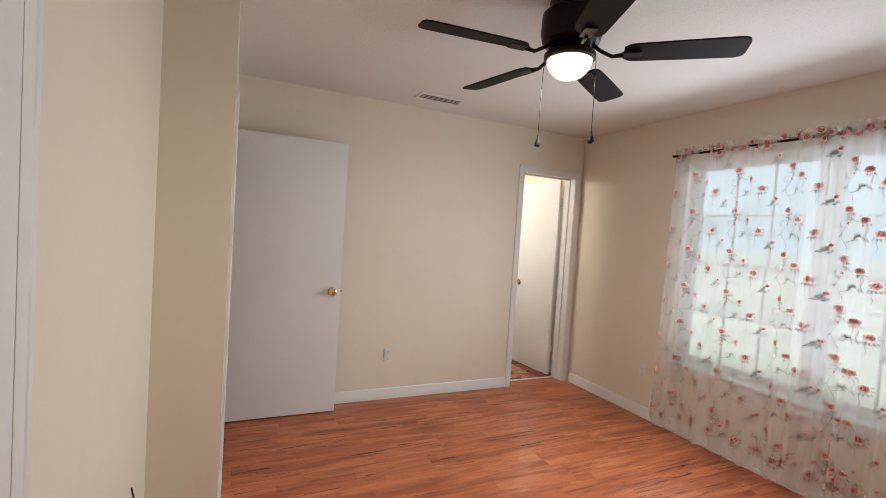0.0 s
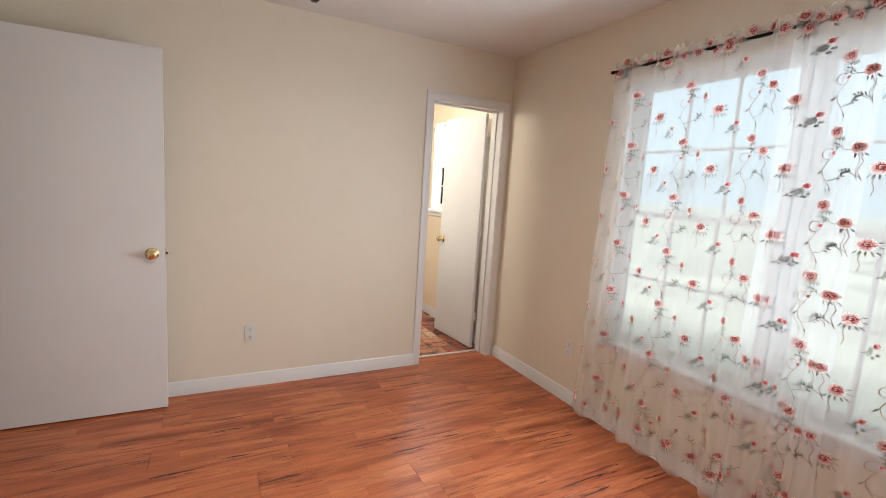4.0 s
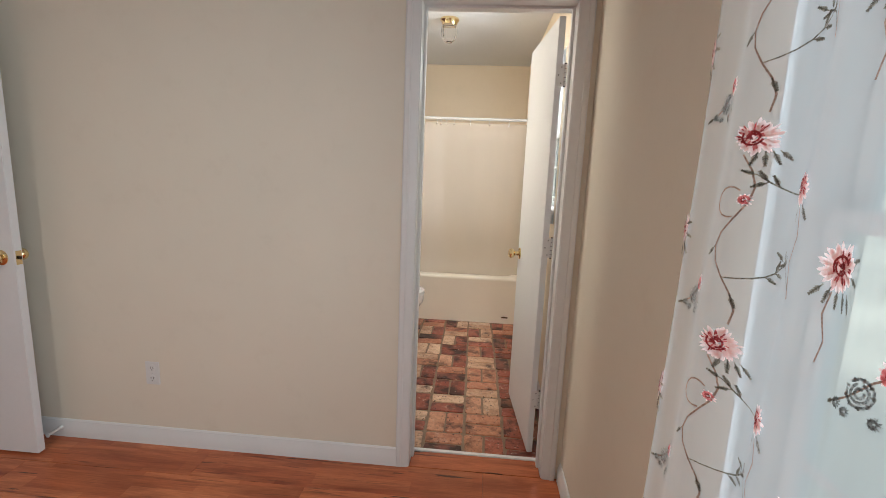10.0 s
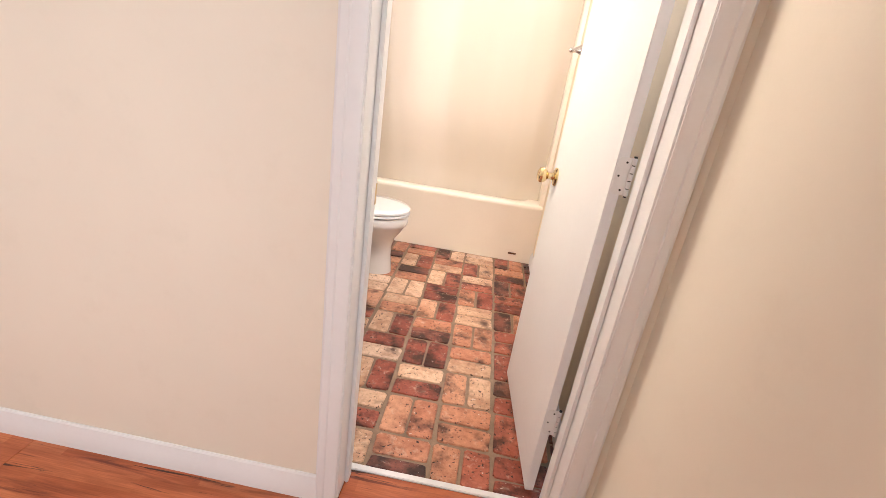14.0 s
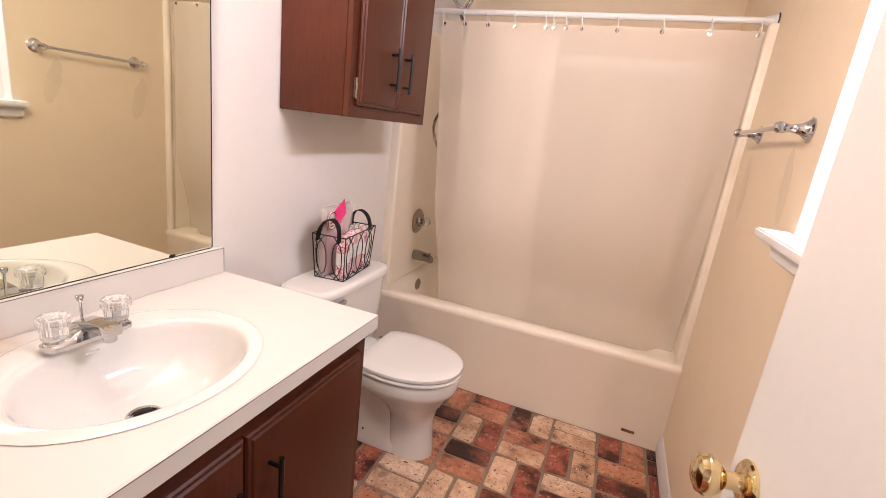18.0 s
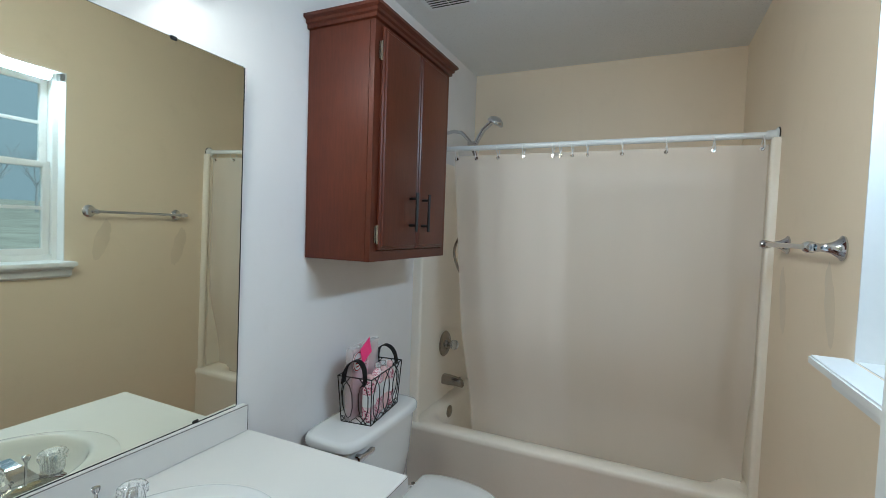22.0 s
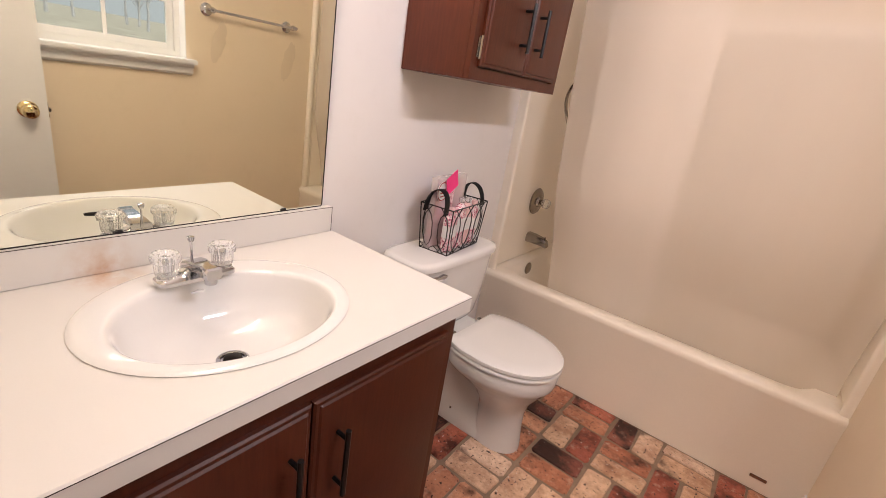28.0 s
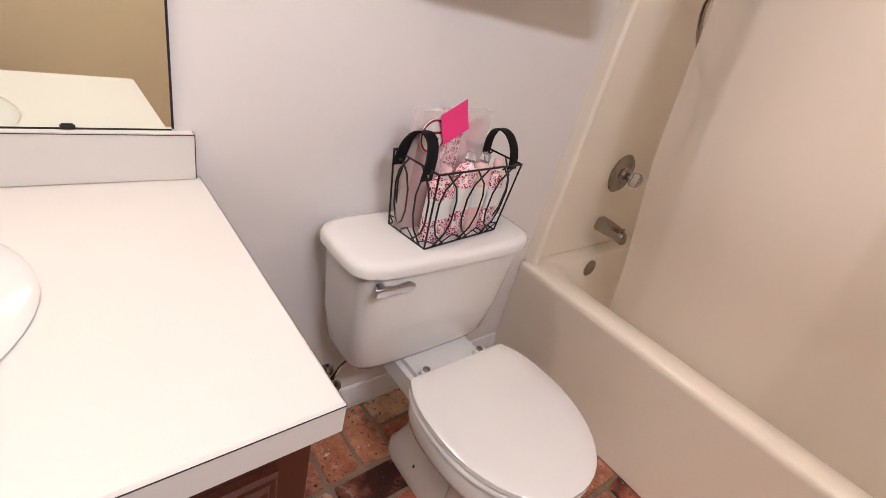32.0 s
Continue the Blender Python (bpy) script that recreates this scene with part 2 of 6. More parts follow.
def laminate_floor():
    """Red-brown three-strip laminate: the strips of a plank differ, with long dark streaks."""
    m, n, l, b = material("red_brown_laminate")
    tc, info = n.new("ShaderNodeTexCoord"), n.new("ShaderNodeObjectInfo")
    off = n.new("ShaderNodeVectorMath")
    off.operation = "MULTIPLY_ADD"
    cx = n.new("ShaderNodeCombineXYZ")
    for k in "XYZ":
        l.new(info.outputs["Random"], cx.inputs[k])
    l.new(cx.outputs[0], off.inputs[0])
    off.inputs[1].default_value = (17.3, 9.1, 5.7)
    l.new(tc.outputs["Object"], off.inputs[2])

    def nz(scale, stretch, detail, rough=0.6, wave=0.0):
        mp, t = n.new("ShaderNodeMapping"), n.new("ShaderNodeTexNoise")
        mp.inputs["Scale"].default_value = stretch
        l.new(off.outputs[0], mp.inputs["Vector"])
        l.new(mp.outputs[0], t.inputs["Vector"])
        t.inputs["Scale"].default_value, t.inputs["Detail"].default_value, t.inputs["Roughness"].default_value = scale, detail, rough
        t.inputs["Distortion"].default_value = wave
        return t.outputs[0]
    br = n.new("ShaderNodeTexBrick")
    mp = n.new("ShaderNodeMapping")
    l.new(off.outputs[0], mp.inputs["Vector"])
    l.new(mp.outputs[0], br.inputs["Vector"])
    br.offset, br.offset_frequency = 0.37, 2
    br.inputs["Color1"].default_value, br.inputs["Color2"].default_value = (0.2, 0.2, 0.2, 1), (0.8, 0.8, 0.8, 1)
    br.inputs["Mortar"].default_value = (0.5, 0.5, 0.5, 1)
    br.inputs["Scale"].default_value, br.inputs["Mortar Size"].default_value = 1.0, 0.0
    br.inputs["Brick Width"].default_value, br.inputs["Row Height"].default_value = 0.43, 0.065
    strip = ramp_node(n, l, br.outputs["Color"], [(0.2, (0.50, 0.132, 0.046)), (0.5, (0.59, 0.178, 0.066)), (0.8, (0.66, 0.222, 0.088))])
    soft = ramp_node(n, l, nz(1.6, (1.3, 9, 1), 5, 0.6, 0.6), [(0.32, (0.50, 0.36, 0.28)), (0.58, (1, 1, 1))])
    fine = ramp_node(n, l, nz(9, (1.2, 34, 1), 5), [(0.3, (0.76, 0.69, 0.64)), (0.6, (1.0, 1.0, 1.0))])
    c = mixed(n, l, "MULTIPLY", 0.9, strip.outputs[0], soft.outputs[0])
    c = mixed(n, l, "MULTIPLY", 1.0, c, fine.outputs[0])
    patch = ramp_node(n, l, nz(1.3, (1.0, 4.0, 1), 2), [(0.42, (0, 0, 0)), (0.55, (1, 1, 1))])
    for t, lo, hi, dark in ((nz(1.5, (1.7, 24, 1), 5, 0.6, 0.5), 0.56, 0.67, (0.17, 0.034, 0.014)), (nz(1.8, (1.9, 30, 1), 5, 0.6, 0.7), 0.605, 0.645, (0.05, 0.013, 0.008))):
        streak = ramp_node(n, l, t, [(lo, (0, 0, 0)), (hi, (1, 1, 1))])
        c = mixed(n, l, "MIX", mixed(n, l, "MULTIPLY", 1.0, streak.outputs[0], patch.outputs[0]), c, dark)
    l.new(c, b.inputs["Base Color"])
    b.inputs["Roughness"].default_value = 0.38
    b.inputs["Specular IOR Level"].default_value = 0.55
    bump_node(n, l, b, nz(9, (1.2, 34, 1), 5), 0.06, 0.002)
    return m


FLOOR_WOOD = laminate_floor()


def brick_face(name, stops, char):
    """Worn floor bricks: a tone for each, pits, pale scuffs, and char that runs over neighbouring bricks."""
    m, n, l, b = material(name)
    info, tc, geo = n.new("ShaderNodeObjectInfo"), n.new("ShaderNodeTexCoord"), n.new("ShaderNodeNewGeometry")
    cx, off = n.new("ShaderNodeCombineXYZ"), n.new("ShaderNodeVectorMath")
    for k in "XYZ":
        l.new(info.outputs["Random"], cx.inputs[k])
    off.operation = "MULTIPLY_ADD"
    l.new(cx.outputs[0], off.inputs[0])
    off.inputs[1].default_value = (31.7, 19.3, 7.1)
    l.new(tc.outputs["Object"], off.inputs[2])

    def nz(scale, detail, rough=0.6, src=None):
        t = n.new("ShaderNodeTexNoise")
        t.inputs["Scale"].default_value, t.inputs["Detail"].default_value, t.inputs["Roughness"].default_value = scale, detail, rough
        l.new(src or off.outputs[0], t.inputs["Vector"])
        return t.outputs[0]
    c = ramp_node(n, l, info.outputs["Random"], stops).outputs[0]
    f, wide = nz(42, 5, 0.75), nz(9, 4, 0.65)
    c = mixed(n, l, "MULTIPLY", 0.8, c, ramp_node(n, l, wide, [(0.34, (0.60, 0.44, 0.38)), (0.58, (1, 1, 1))]).outputs[0])
    c = mixed(n, l, "MULTIPLY", 0.8, c, ramp_node(n, l, f, [(0.3, (0.66, 0.55, 0.48)), (0.6, (1.05, 1.04, 1.02))]).outputs[0])
    scuff = ramp_node(n, l, nz(27, 5, 0.7), [(0.56, (0, 0, 0)), (0.70, (0.55, 0.55, 0.55))])
    c = mixed(n, l, "MIX", scuff.outputs[0], c, (0.70, 0.53, 0.40))
    soot = ramp_node(n, l, nz(7.5, 4, 0.6, geo.outputs["Position"]), [(char, (0.11, 0.055, 0.045)), (char + 0.15, (1, 1, 1))])
    c = mixed(n, l, "MULTIPLY", 0.95, c, soot.outputs[0])
    pits = ramp_node(n, l, nz(88, 2, 0.5), [(0.315, (0.06, 0.03, 0.025)), (0.36, (1, 1, 1))])
    c = mixed(n, l, "MULTIPLY", 1.0, c, pits.outputs[0])
    flecks = ramp_node(n, l, nz(70, 2, 0.5), [(0.71, (0, 0, 0)), (0.75, (1, 1, 1))])
    c = mixed(n, l, "MIX", flecks.outputs[0], c, (0.72, 0.62, 0.52))
    l.new(c, b.inputs["Base Color"])
    b.inputs["Roughness"].default_value = 0.42
    bump_node(n, l, b, mixed(n, l, "MULTIPLY", 0.5, f, pits.outputs[0]), 0.4, 0.004)
    return m


BRICK_PALE = brick_face("pale_tan_brick", [(0.0, (0.655, 0.421, 0.269)), (0.5, (0.772, 0.538, 0.363)), (1.0, (0.819, 0.643, 0.491))], 0.27)
BRICK_ORANGE = brick_face("orange_brick", [(0.0, (0.515, 0.193, 0.105)), (0.5, (0.62, 0.292, 0.17)), (1.0, (0.702, 0.409, 0.257))], 0.32)
BRICK_RED = brick_face("dark_red_brick", [(0.0, (0.257, 0.0585, 0.0374)), (0.5, (0.386, 0.0994, 0.0608)), (1.0, (0.515, 0.164, 0.0994))], 0.40)
BRICK_CHAR = brick_face("charred_brick", [(0.0, (0.20, 0.060, 0.042)), (0.5, (0.30, 0.095, 0.062)), (1.0, (0.42, 0.19, 0.125))], 0.44)


def stained_wood():
    m, n, l, b = material("mahogany_stained_wood")
    a, g = noise_node(n, l, 2.5, 4), noise_node(n, l, 7, 6, 0.65, (18, 18, 1.4))
    base = ramp_node(n, l, a.outputs[0], [(0.3, (0.072, 0.0165, 0.0070)), (0.7, (0.112, 0.0275, 0.0118))])
    gr = ramp_node(n, l, g.outputs[0], [(0.3, (0.72, 0.68, 0.66)), (0.7, (1, 1, 1))])
    l.new(mixed(n, l, "MULTIPLY", 1.0, base.outputs[0], gr.outputs[0]), b.inputs["Base Color"])
    b.inputs["Roughness"].default_value = 0.34
    b.inputs["Specular IOR Level"].default_value = 0.32
    bump_node(n, l, b, g.outputs[0], 0.08, 0.002)
    return m


WOOD = stained_wood()


def glass(name, col, rough, ior=1.45):
    m, n, l, b = material(name)
    b.inputs["Base Color"].default_value = (*col, 1)
    b.inputs["Roughness"].default_value, b.inputs["IOR"].default_value, b.inputs["Transmission Weight"].default_value = rough, ior, 1.0
    return m


CRYSTAL = glass("clear_acrylic", (0.97, 0.97, 0.97), 0.10, 1.30)
CRYSTAL.node_tree.nodes["Principled BSDF"].inputs["Transmission Weight"].default_value = 0.80
LAMP_GLASS = glass("cut_lamp_glass", (0.98, 0.96, 0.92), 0.06, 1.35)


def pane_glass():
    m, n, l, b = material("window_glass")
    out = n["Material Output"]
    tr, gl, mx = n.new("ShaderNodeBsdfTransparent"), n.new("ShaderNodeBsdfGlossy"), n.new("ShaderNodeMixShader")
    tr.inputs[0].default_value = (0.94, 0.97, 0.96, 1)
    gl.inputs["Roughness"].default_value = 0.02
    fr = n.new("ShaderNodeFresnel")
    fr.inputs[0].default_value = 1.14
    l.new(fr.outputs[0], mx.inputs[0])
    l.new(tr.outputs[0], mx.inputs[1])
    l.new(gl.outputs[0], mx.inputs[2])
    l.new(mx.outputs[0], out.inputs[0])
    return m


PANE = pane_glass()


def mirror_mat():
    m, n, l, b = material("mirror_silver")
    b.inputs["Base Color"].default_value = (0.84, 0.86, 0.75, 1)
    b.inputs["Metallic"].default_value, b.inputs["Roughness"].default_value = 1.0, 0.015
    return m


MIRROR = mirror_mat()


def sheer(name, col, clear, vary=0.10, back=0.5):
    """Thin cloth: part of the light passes between the threads, part is scattered to both sides."""
    m, n, l, b = material(name)
    out = n["Material Output"]
    tr, df, tl = n.new("ShaderNodeBsdfTransparent"), n.new("ShaderNodeBsdfDiffuse"), n.new("ShaderNodeBsdfTranslucent")
    df.inputs[0].default_value = tl.inputs[0].default_value = (*col, 1)
    m1, m2 = n.new("ShaderNodeMixShader"), n.new("ShaderNodeMixShader")
    m1.inputs[0].default_value = back
    l.new(df.outputs[0], m1.inputs[1])
    l.new(tl.outputs[0], m1.inputs[2])
    w = noise_node(n, l, 6, 4, 0.6, (1, 1, 0.15))
    mr = n.new("ShaderNodeMapRange")
    mr.inputs["To Min"].default_value, mr.inputs["To Max"].default_value = 1 - clear - vary, 1 - clear + vary
    l.new(w.outputs[0], mr.inputs["Value"])
    l.new(mr.outputs[0], m2.inputs[0])
    l.new(tr.outputs[0], m2.inputs[1])
    l.new(m1.outputs[0], m2.inputs[2])
    l.new(m2.outputs[0], out.inputs[0])
    return m


SHEER = sheer("white_sheer_voile", (0.93, 0.94, 0.95), 0.71, 0.06)
LINER = sheer("cream_shower_liner", (0.99, 0.895, 0.775), 0.44, 0.02, 0.36)
LINER_FOLD = sheer("white_shower_liner", (0.97, 0.93, 0.88), 0.40, 0.02, 0.36)


def thread(name, a, b2):
    m, n, l, b = material(name)
    v = noise_node(n, l, 260, 3)
    l.new(ramp_node(n, l, v.outputs[0], [(0.35, a), (0.65, b2)]).outputs[0], b.inputs["Base Color"])
    b.inputs["Roughness"].default_value = 0.7
    tl, mx = n.new("ShaderNodeBsdfTranslucent"), n.new("ShaderNodeMixShader")
    l.new(b.inputs["Base Color"].links[0].from_socket, tl.inputs[0])
    mx.inputs[0].default_value = 0.5
    l.new(b.outputs[0], mx.inputs[1])
    l.new(tl.outputs[0], mx.inputs[2])
    l.new(mx.outputs[0], n["Material Output"].inputs[0])
    return m


ROSE = thread("pale_pink_thread", (0.92, 0.66, 0.63), (0.97, 0.85, 0.82))
ROSE_MID = thread("red_thread", (0.64, 0.13, 0.15), (0.84, 0.33, 0.32))
ROSE_DARK = thread("dark_red_thread", (0.25, 0.02, 0.03), (0.48, 0.07, 0.075))
GREY_BLOOM = thread("grey_bloom_thread", (0.10, 0.10, 0.095), (0.34, 0.34, 0.32))
VINE = thread("brown_vine_thread", (0.20, 0.12, 0.09), (0.34, 0.22, 0.17))
LEAF = thread("dark_leaf_thread", (0.085, 0.075, 0.058), (0.25, 0.225, 0.18))


def glow(name, col, strength):
    m, n, l, b = material(name)
    b.inputs["Base Color"].default_value = (0.9, 0.88, 0.84, 1)
    b.inputs["Emission Color"].default_value, b.inputs["Emission Strength"].default_value = (*col, 1), strength
    return m


BULB = glow("frosted_bulb_lit", (1.0, 0.82, 0.64), 13.0)
GLOBE = glow("frosted_globe_lit", (1.0, 0.80, 0.52), 1.7)
HALL_LAMP = glow("hall_globe_lit", (1.0, 0.58, 0.28), 14.0)


def floral_print():
    m, n, l, b = material("pink_floral_print")
    tc, v = n.new("ShaderNodeTexCoord"), n.new("ShaderNodeTexVoronoi")
    v.inputs["Scale"].default_value = 190
    l.new(tc.outputs["Object"], v.inputs["Vector"])
    pick = noise_node(n, l, 45, 3)
    dots = ramp_node(n, l, v.outputs["Distance"], [(0.30, (0.24, 0.02, 0.07)), (0.44, (0.76, 0.22, 0.32)), (0.58, (0.88, 0.74, 0.73))])
    l.new(mixed(n, l, "MIX", ramp_node(n, l, pick.outputs[0], [(0.36, (0, 0, 0)), (0.48, (1, 1, 1))]).outputs[0], (0.88, 0.79, 0.78), dots.outputs[0]), b.inputs["Base Color"])
    b.inputs["Roughness"].default_value = 0.25
    return m


FLORAL = floral_print()
PINK_LIQUID = surface("pale_pink_bottle", (0.86, 0.58, 0.56), 0.12, var=0.05, bump=0, coat=0.4)
CLEAR_WRAP = sheer("clear_wrap", (0.92, 0.86, 0.84), 0.72)
# haze over the lawn and far trees is put into these paled colours
GRASS = surface("haze_paled_dry_grass", (0.56, 0.51, 0.41), 0.95, var=0.3, scale=0.4, grain=8, bump=0.4)
BARK = surface("haze_paled_grey_bark", (0.50, 0.50, 0.51), 0.9, var=0.3, scale=6, grain=40, bump=0.4)


# ---- building helpers ----
def box(bm, x0, x1, y0, y1, z0, z1, bevel=0.0, seg=2):
    vs = [bm.verts.new((x, y, z)) for z in (z0, z1) for x, y in ((x0, y0), (x1, y0), (x1, y1), (x0, y1))]
    fs = [bm.faces.new([vs[i] for i in q]) for q in ((3, 2, 1, 0), (4, 5, 6, 7), (0, 1, 5, 4), (1, 2, 6, 5), (2, 3, 7, 6), (3, 0, 4, 7))]
    if bevel:
        es = list({e for f in fs for e in f.edges})
        bmesh.ops.bevel(bm, geom=es, offset=bevel, segments=seg, affect="EDGES", clamp_overlap=True)
    return bm


def boxes(*rows, bevel=0.0):
    bm = bmesh.new()
    for r in rows:
        box(bm, *r, bevel=bevel)
    return bm


def loft(bm, rings, cap0=True, cap1=True, closed=True):
    vr = [[bm.verts.new(p) for p in r] for r in rings]
    n = len(vr[0])
    for a, b in zip(vr, vr[1:]):
        for i in range(n if closed else n - 1):
            j = (i + 1) % n
            bm.faces.new((a[i], a[j], b[j], b[i]))
    if cap0:
        bm.faces.new(list(reversed(vr[0])))
    if cap1:
        bm.faces.new(vr[-1])
    return vr


def tube(bm, pts, r, n=8, closed=False):
    """A round rod along points; r a number, or one radius a point."""
    pts = [Vector(p) for p in pts]
    rs = r if isinstance(r, (list, tuple)) else [r] * len(pts)
    rings, side = [], None
    for i, p in enumerate(pts):
        a = pts[(i - 1) % len(pts)] if closed or i else p
        b = pts[(i + 1) % len(pts)] if closed or i < len(pts) - 1 else p
        d = (b - a).normalized()
        if side is None:
            side = d.orthogonal().normalized()
        side = (side - side.dot(d) * d).normalized()
        up = d.cross(side)
        rings.append([p + rs[i] * (math.cos(t) * side + math.sin(t) * up) for t in (2 * math.pi * k / n for k in range(n))])
    if closed:
        rings.append(rings[0])
    loft(bm, rings, not closed, not closed)
    if closed:
        bmesh.ops.remove_doubles(bm, verts=bm.verts, dist=1e-6)
    return bm


def turned(bm, profile, centre=(0, 0, 0), axis="z", n=24):
    """A turned body from (radius, height) rows along an axis."""
    rings = []
    for r, h in profile:
        ring = []
        for k in range(n):
            t = 2 * math.pi * k / n
            a, b = max(r, 1e-4) * math.cos(t), max(r, 1e-4) * math.sin(t)
            ring.append(Vector(centre) + Vector({"z": (a, b, h), "x": (h, a, b), "y": (b, h, a), "-x": (-h, b, a)}[axis]))
        rings.append(ring)
    loft(bm, rings)
    return bm


def finish(name, bm, mat, smooth=None):
    bmesh.ops.recalc_face_normals(bm, faces=bm.faces)
    me = bpy.data.meshes.new(name)
    bm.to_mesh(me)
    bm.free()
    me.materials.append(mat)
    if smooth is not None:
        me.shade_smooth()
        me.set_sharp_from_angle(angle=radians(smooth))
    return me


def part(name, bm, mat, parent, label="", smooth=35):
    ob = new(name, finish(name, bm, mat, smooth))
    ob.parent = parent
    if label:
        tagged(ob, label)
    return ob


def thing(name, m, label, category, group=""):
    ob = new(name)
    ob.matrix_world = m
    ob.empty_display_size = 0.1
    return tagged(ob, label, category, group)


def solid(name, bm, mat, label, category, group="", kind="", smooth=35):
    return tagged(new(name, finish(name, bm, mat, smooth)), label, category, group, kind)


def structure(name, bm, mat, label, category="", smooth=35):
    return solid(name, bm, mat, label, category or name.split("_")[0], "", "structure", smooth)


# ---- plan in metres ----
H = 2.44
XR, XB, XD, XBATH = 3.713, 0.275, 0.565, 2.203
YF, YC, YREAR, YTUB, YBACK, YBN = 3.58, 2.30, -1.3, 5.72, 6.532, 3.73

# ---- structure: bedroom, bathroom, hall ----
structure("wall_far", boxes((0.45, 3.01, YF, YBN, 0, H), (3.01, 3.64, YF, YBN, 2.04, H), (3.64, XR, YF, YBN, 0, H)), CREAM, "cream painted wall with the bathroom doorway", "wall")
W0, W1, WZ0, WZ1 = 0.66, 2.40, 0.545, 2.065
structure("wall_window", boxes((XR, 3.863, YREAR - .1, W0, 0, H), (XR, 3.863, W0, W1, 0, WZ0), (XR, 3.863, W0, W1, WZ1, H), (XR, 3.863, W1, YBN, 0, H)), CREAM,
          "cream painted outer wall with a wide double window", "wall")
structure("wall_closet", boxes((XB - .115, XB, YREAR - .1, YC + .115, 0, H)), CREAM, "cream painted bedroom side wall", "wall")
structure("wall_return", boxes((XB, XD, YC, YC + .115, 0, H)), CREAM, "short cream return wall beside the entry door", "wall")
D0, D1 = 2.665, 3.432
structure("wall_entry", boxes((0.45, XD, YC + .115, D0, 0, H), (0.45, XD, D0, D1, 2.045, H), (0.45, XD, D1, YF, 0, H)), CREAM, "cream painted wall with the entry doorway", "wall")
structure("wall_rear", boxes((XB - .115, 3.863, YREAR - .1, YREAR, 0, H)), CREAM, "plain cream wall behind the walk", "wall")
BW0, BW1, BZ0, BZ1 = 4.335, 4.978, 1.165, 2.062
structure("wall_bath_window", boxes((XR, 3.863, YBN, BW0, 0, H), (XR, 3.863, BW0, BW1, 0, BZ0), (XR, 3.863, BW0, BW1, BZ1, H), (XR, 3.863, BW1, YBACK + .1, 0, H)), PEACH,
          "cream painted bathroom outer wall with a small window", "wall")
structure("wall_bath_vanity", boxes((XBATH - .115, XBATH, YBN, YBACK + .1, 0, H)), OFF_WHITE, "off-white bathroom wall behind vanity and toilet", "wall")
structure("wall_bath_back", boxes((XBATH, XR, YBACK, YBACK + .1, 0, H)), PEACH, "peach-cream wall above the tub", "wall")
structure("ceiling_bedroom", boxes((XB - .115, 3.863, YREAR - .1, 2.415, H, H + .08), (0.45, 3.863, 2.415, YF + .06, H, H + .08)), POPCORN, "white popcorn textured bedroom ceiling", "ceiling")
structure("ceiling_bathroom", boxes((XBATH - .115, 3.863, YF + .06, YBACK + .1, H, H + .08)), POPCORN, "white popcorn textured bathroom ceiling", "ceiling")
# hall and the dark room beyond it
HX = -0.58
structure("wall_hall_side", boxes((HX - .115, HX, 1.4, 3.42, 0, H), (HX - .115, HX, 3.42, 4.27, 2.03, H), (HX - .115, HX, 4.27, 6.3, 0, H)), CREAM, "cream hall wall with an open doorway", "wall")
structure("wall_hall_ends", boxes((HX, XB - .115, 2.315, 2.415, 0, H), (HX, 0.45, 6.3, 6.4, 0, H)), CREAM, "cream end walls of the hall", "wall")
structure("wall_hall_bath", boxes((0.45, 0.56, YBN, 6.4, 0, H)), CREAM, "cream hall wall beside the bathroom block", "wall")
structure("wall_far_room", boxes((-1.62, HX - .115, 4.41, 4.52, 0, H), (-3.6, -3.5, 1.3, 6.4, 0, H), (-3.5, HX - .115, 1.3, 1.4, 0, H), (-3.5, HX - .115, 6.3, 6.4, 0, H)), CREAM,
          "cream walls of the unlit room across the hall", "wall")
structure("ceiling_hall", boxes((-3.6, XB - .115, 1.3, 2.415, H, H + .08), (-3.6, 0.45, 2.415, 6.4, H, H + .08)), POPCORN, "white textured hall ceiling", "ceiling")
sub = structure("floor", boxes((XB - .1, 3.863, YREAR - .1, 3.706, -.10, -.012)), FLOOR_WOOD, "red-brown three-strip laminate floor", "floor")
structure("floor_hall", boxes((-3.6, XB - .115, 1.3, 2.415, -.10, -.002), (-3.6, XD - .02, 2.415, 6.4, -.10, -.002)), FLOOR_WOOD, "dark red-brown laminate hall floor", "floor")
bath_floor = structure("floor_bathroom", boxes((XBATH - .05, XR + .05, 3.707, YTUB + .1, -.10, -.006)), GROUT, "basket-weave worn brick bathroom floor with grey grout", "floor")

# thresholds
structure("trim_entry_threshold", boxes((XD - .045, XD - .005, D0, D1, -.002, .005), bevel=.002), FLOOR_WOOD, "wood transition strip in the entry doorway", "trim")
structure("trim_bath_threshold", boxes((3.012, 3.638, 3.700, 3.722, -.004, .0045), bevel=.002), TRIM, "white transition strip in the bathroom doorway", "trim")


def baseboard(name, x0, y0, x1, y1, nx, ny, label="white painted baseboard with a stepped top"):
    """A baseboard from (x0, y0) to (x1, y1) on the wall whose face looks along (nx, ny)."""
    prof = [(0, 0), (.013, 0), (.013, .058), (.0105, .064), (.0105, .070), (.007, .078), (.007, .083), (.003, .090), (0, .090)]
    bm = bmesh.new()
    loft(bm, [[(x + nx * (d + .0005), y + ny * (d + .0005), z) for d, z in prof] for x, y in ((x0, y0), (x1, y1))])
    return structure(name, bm, TRIM, label, "baseboard", 25)


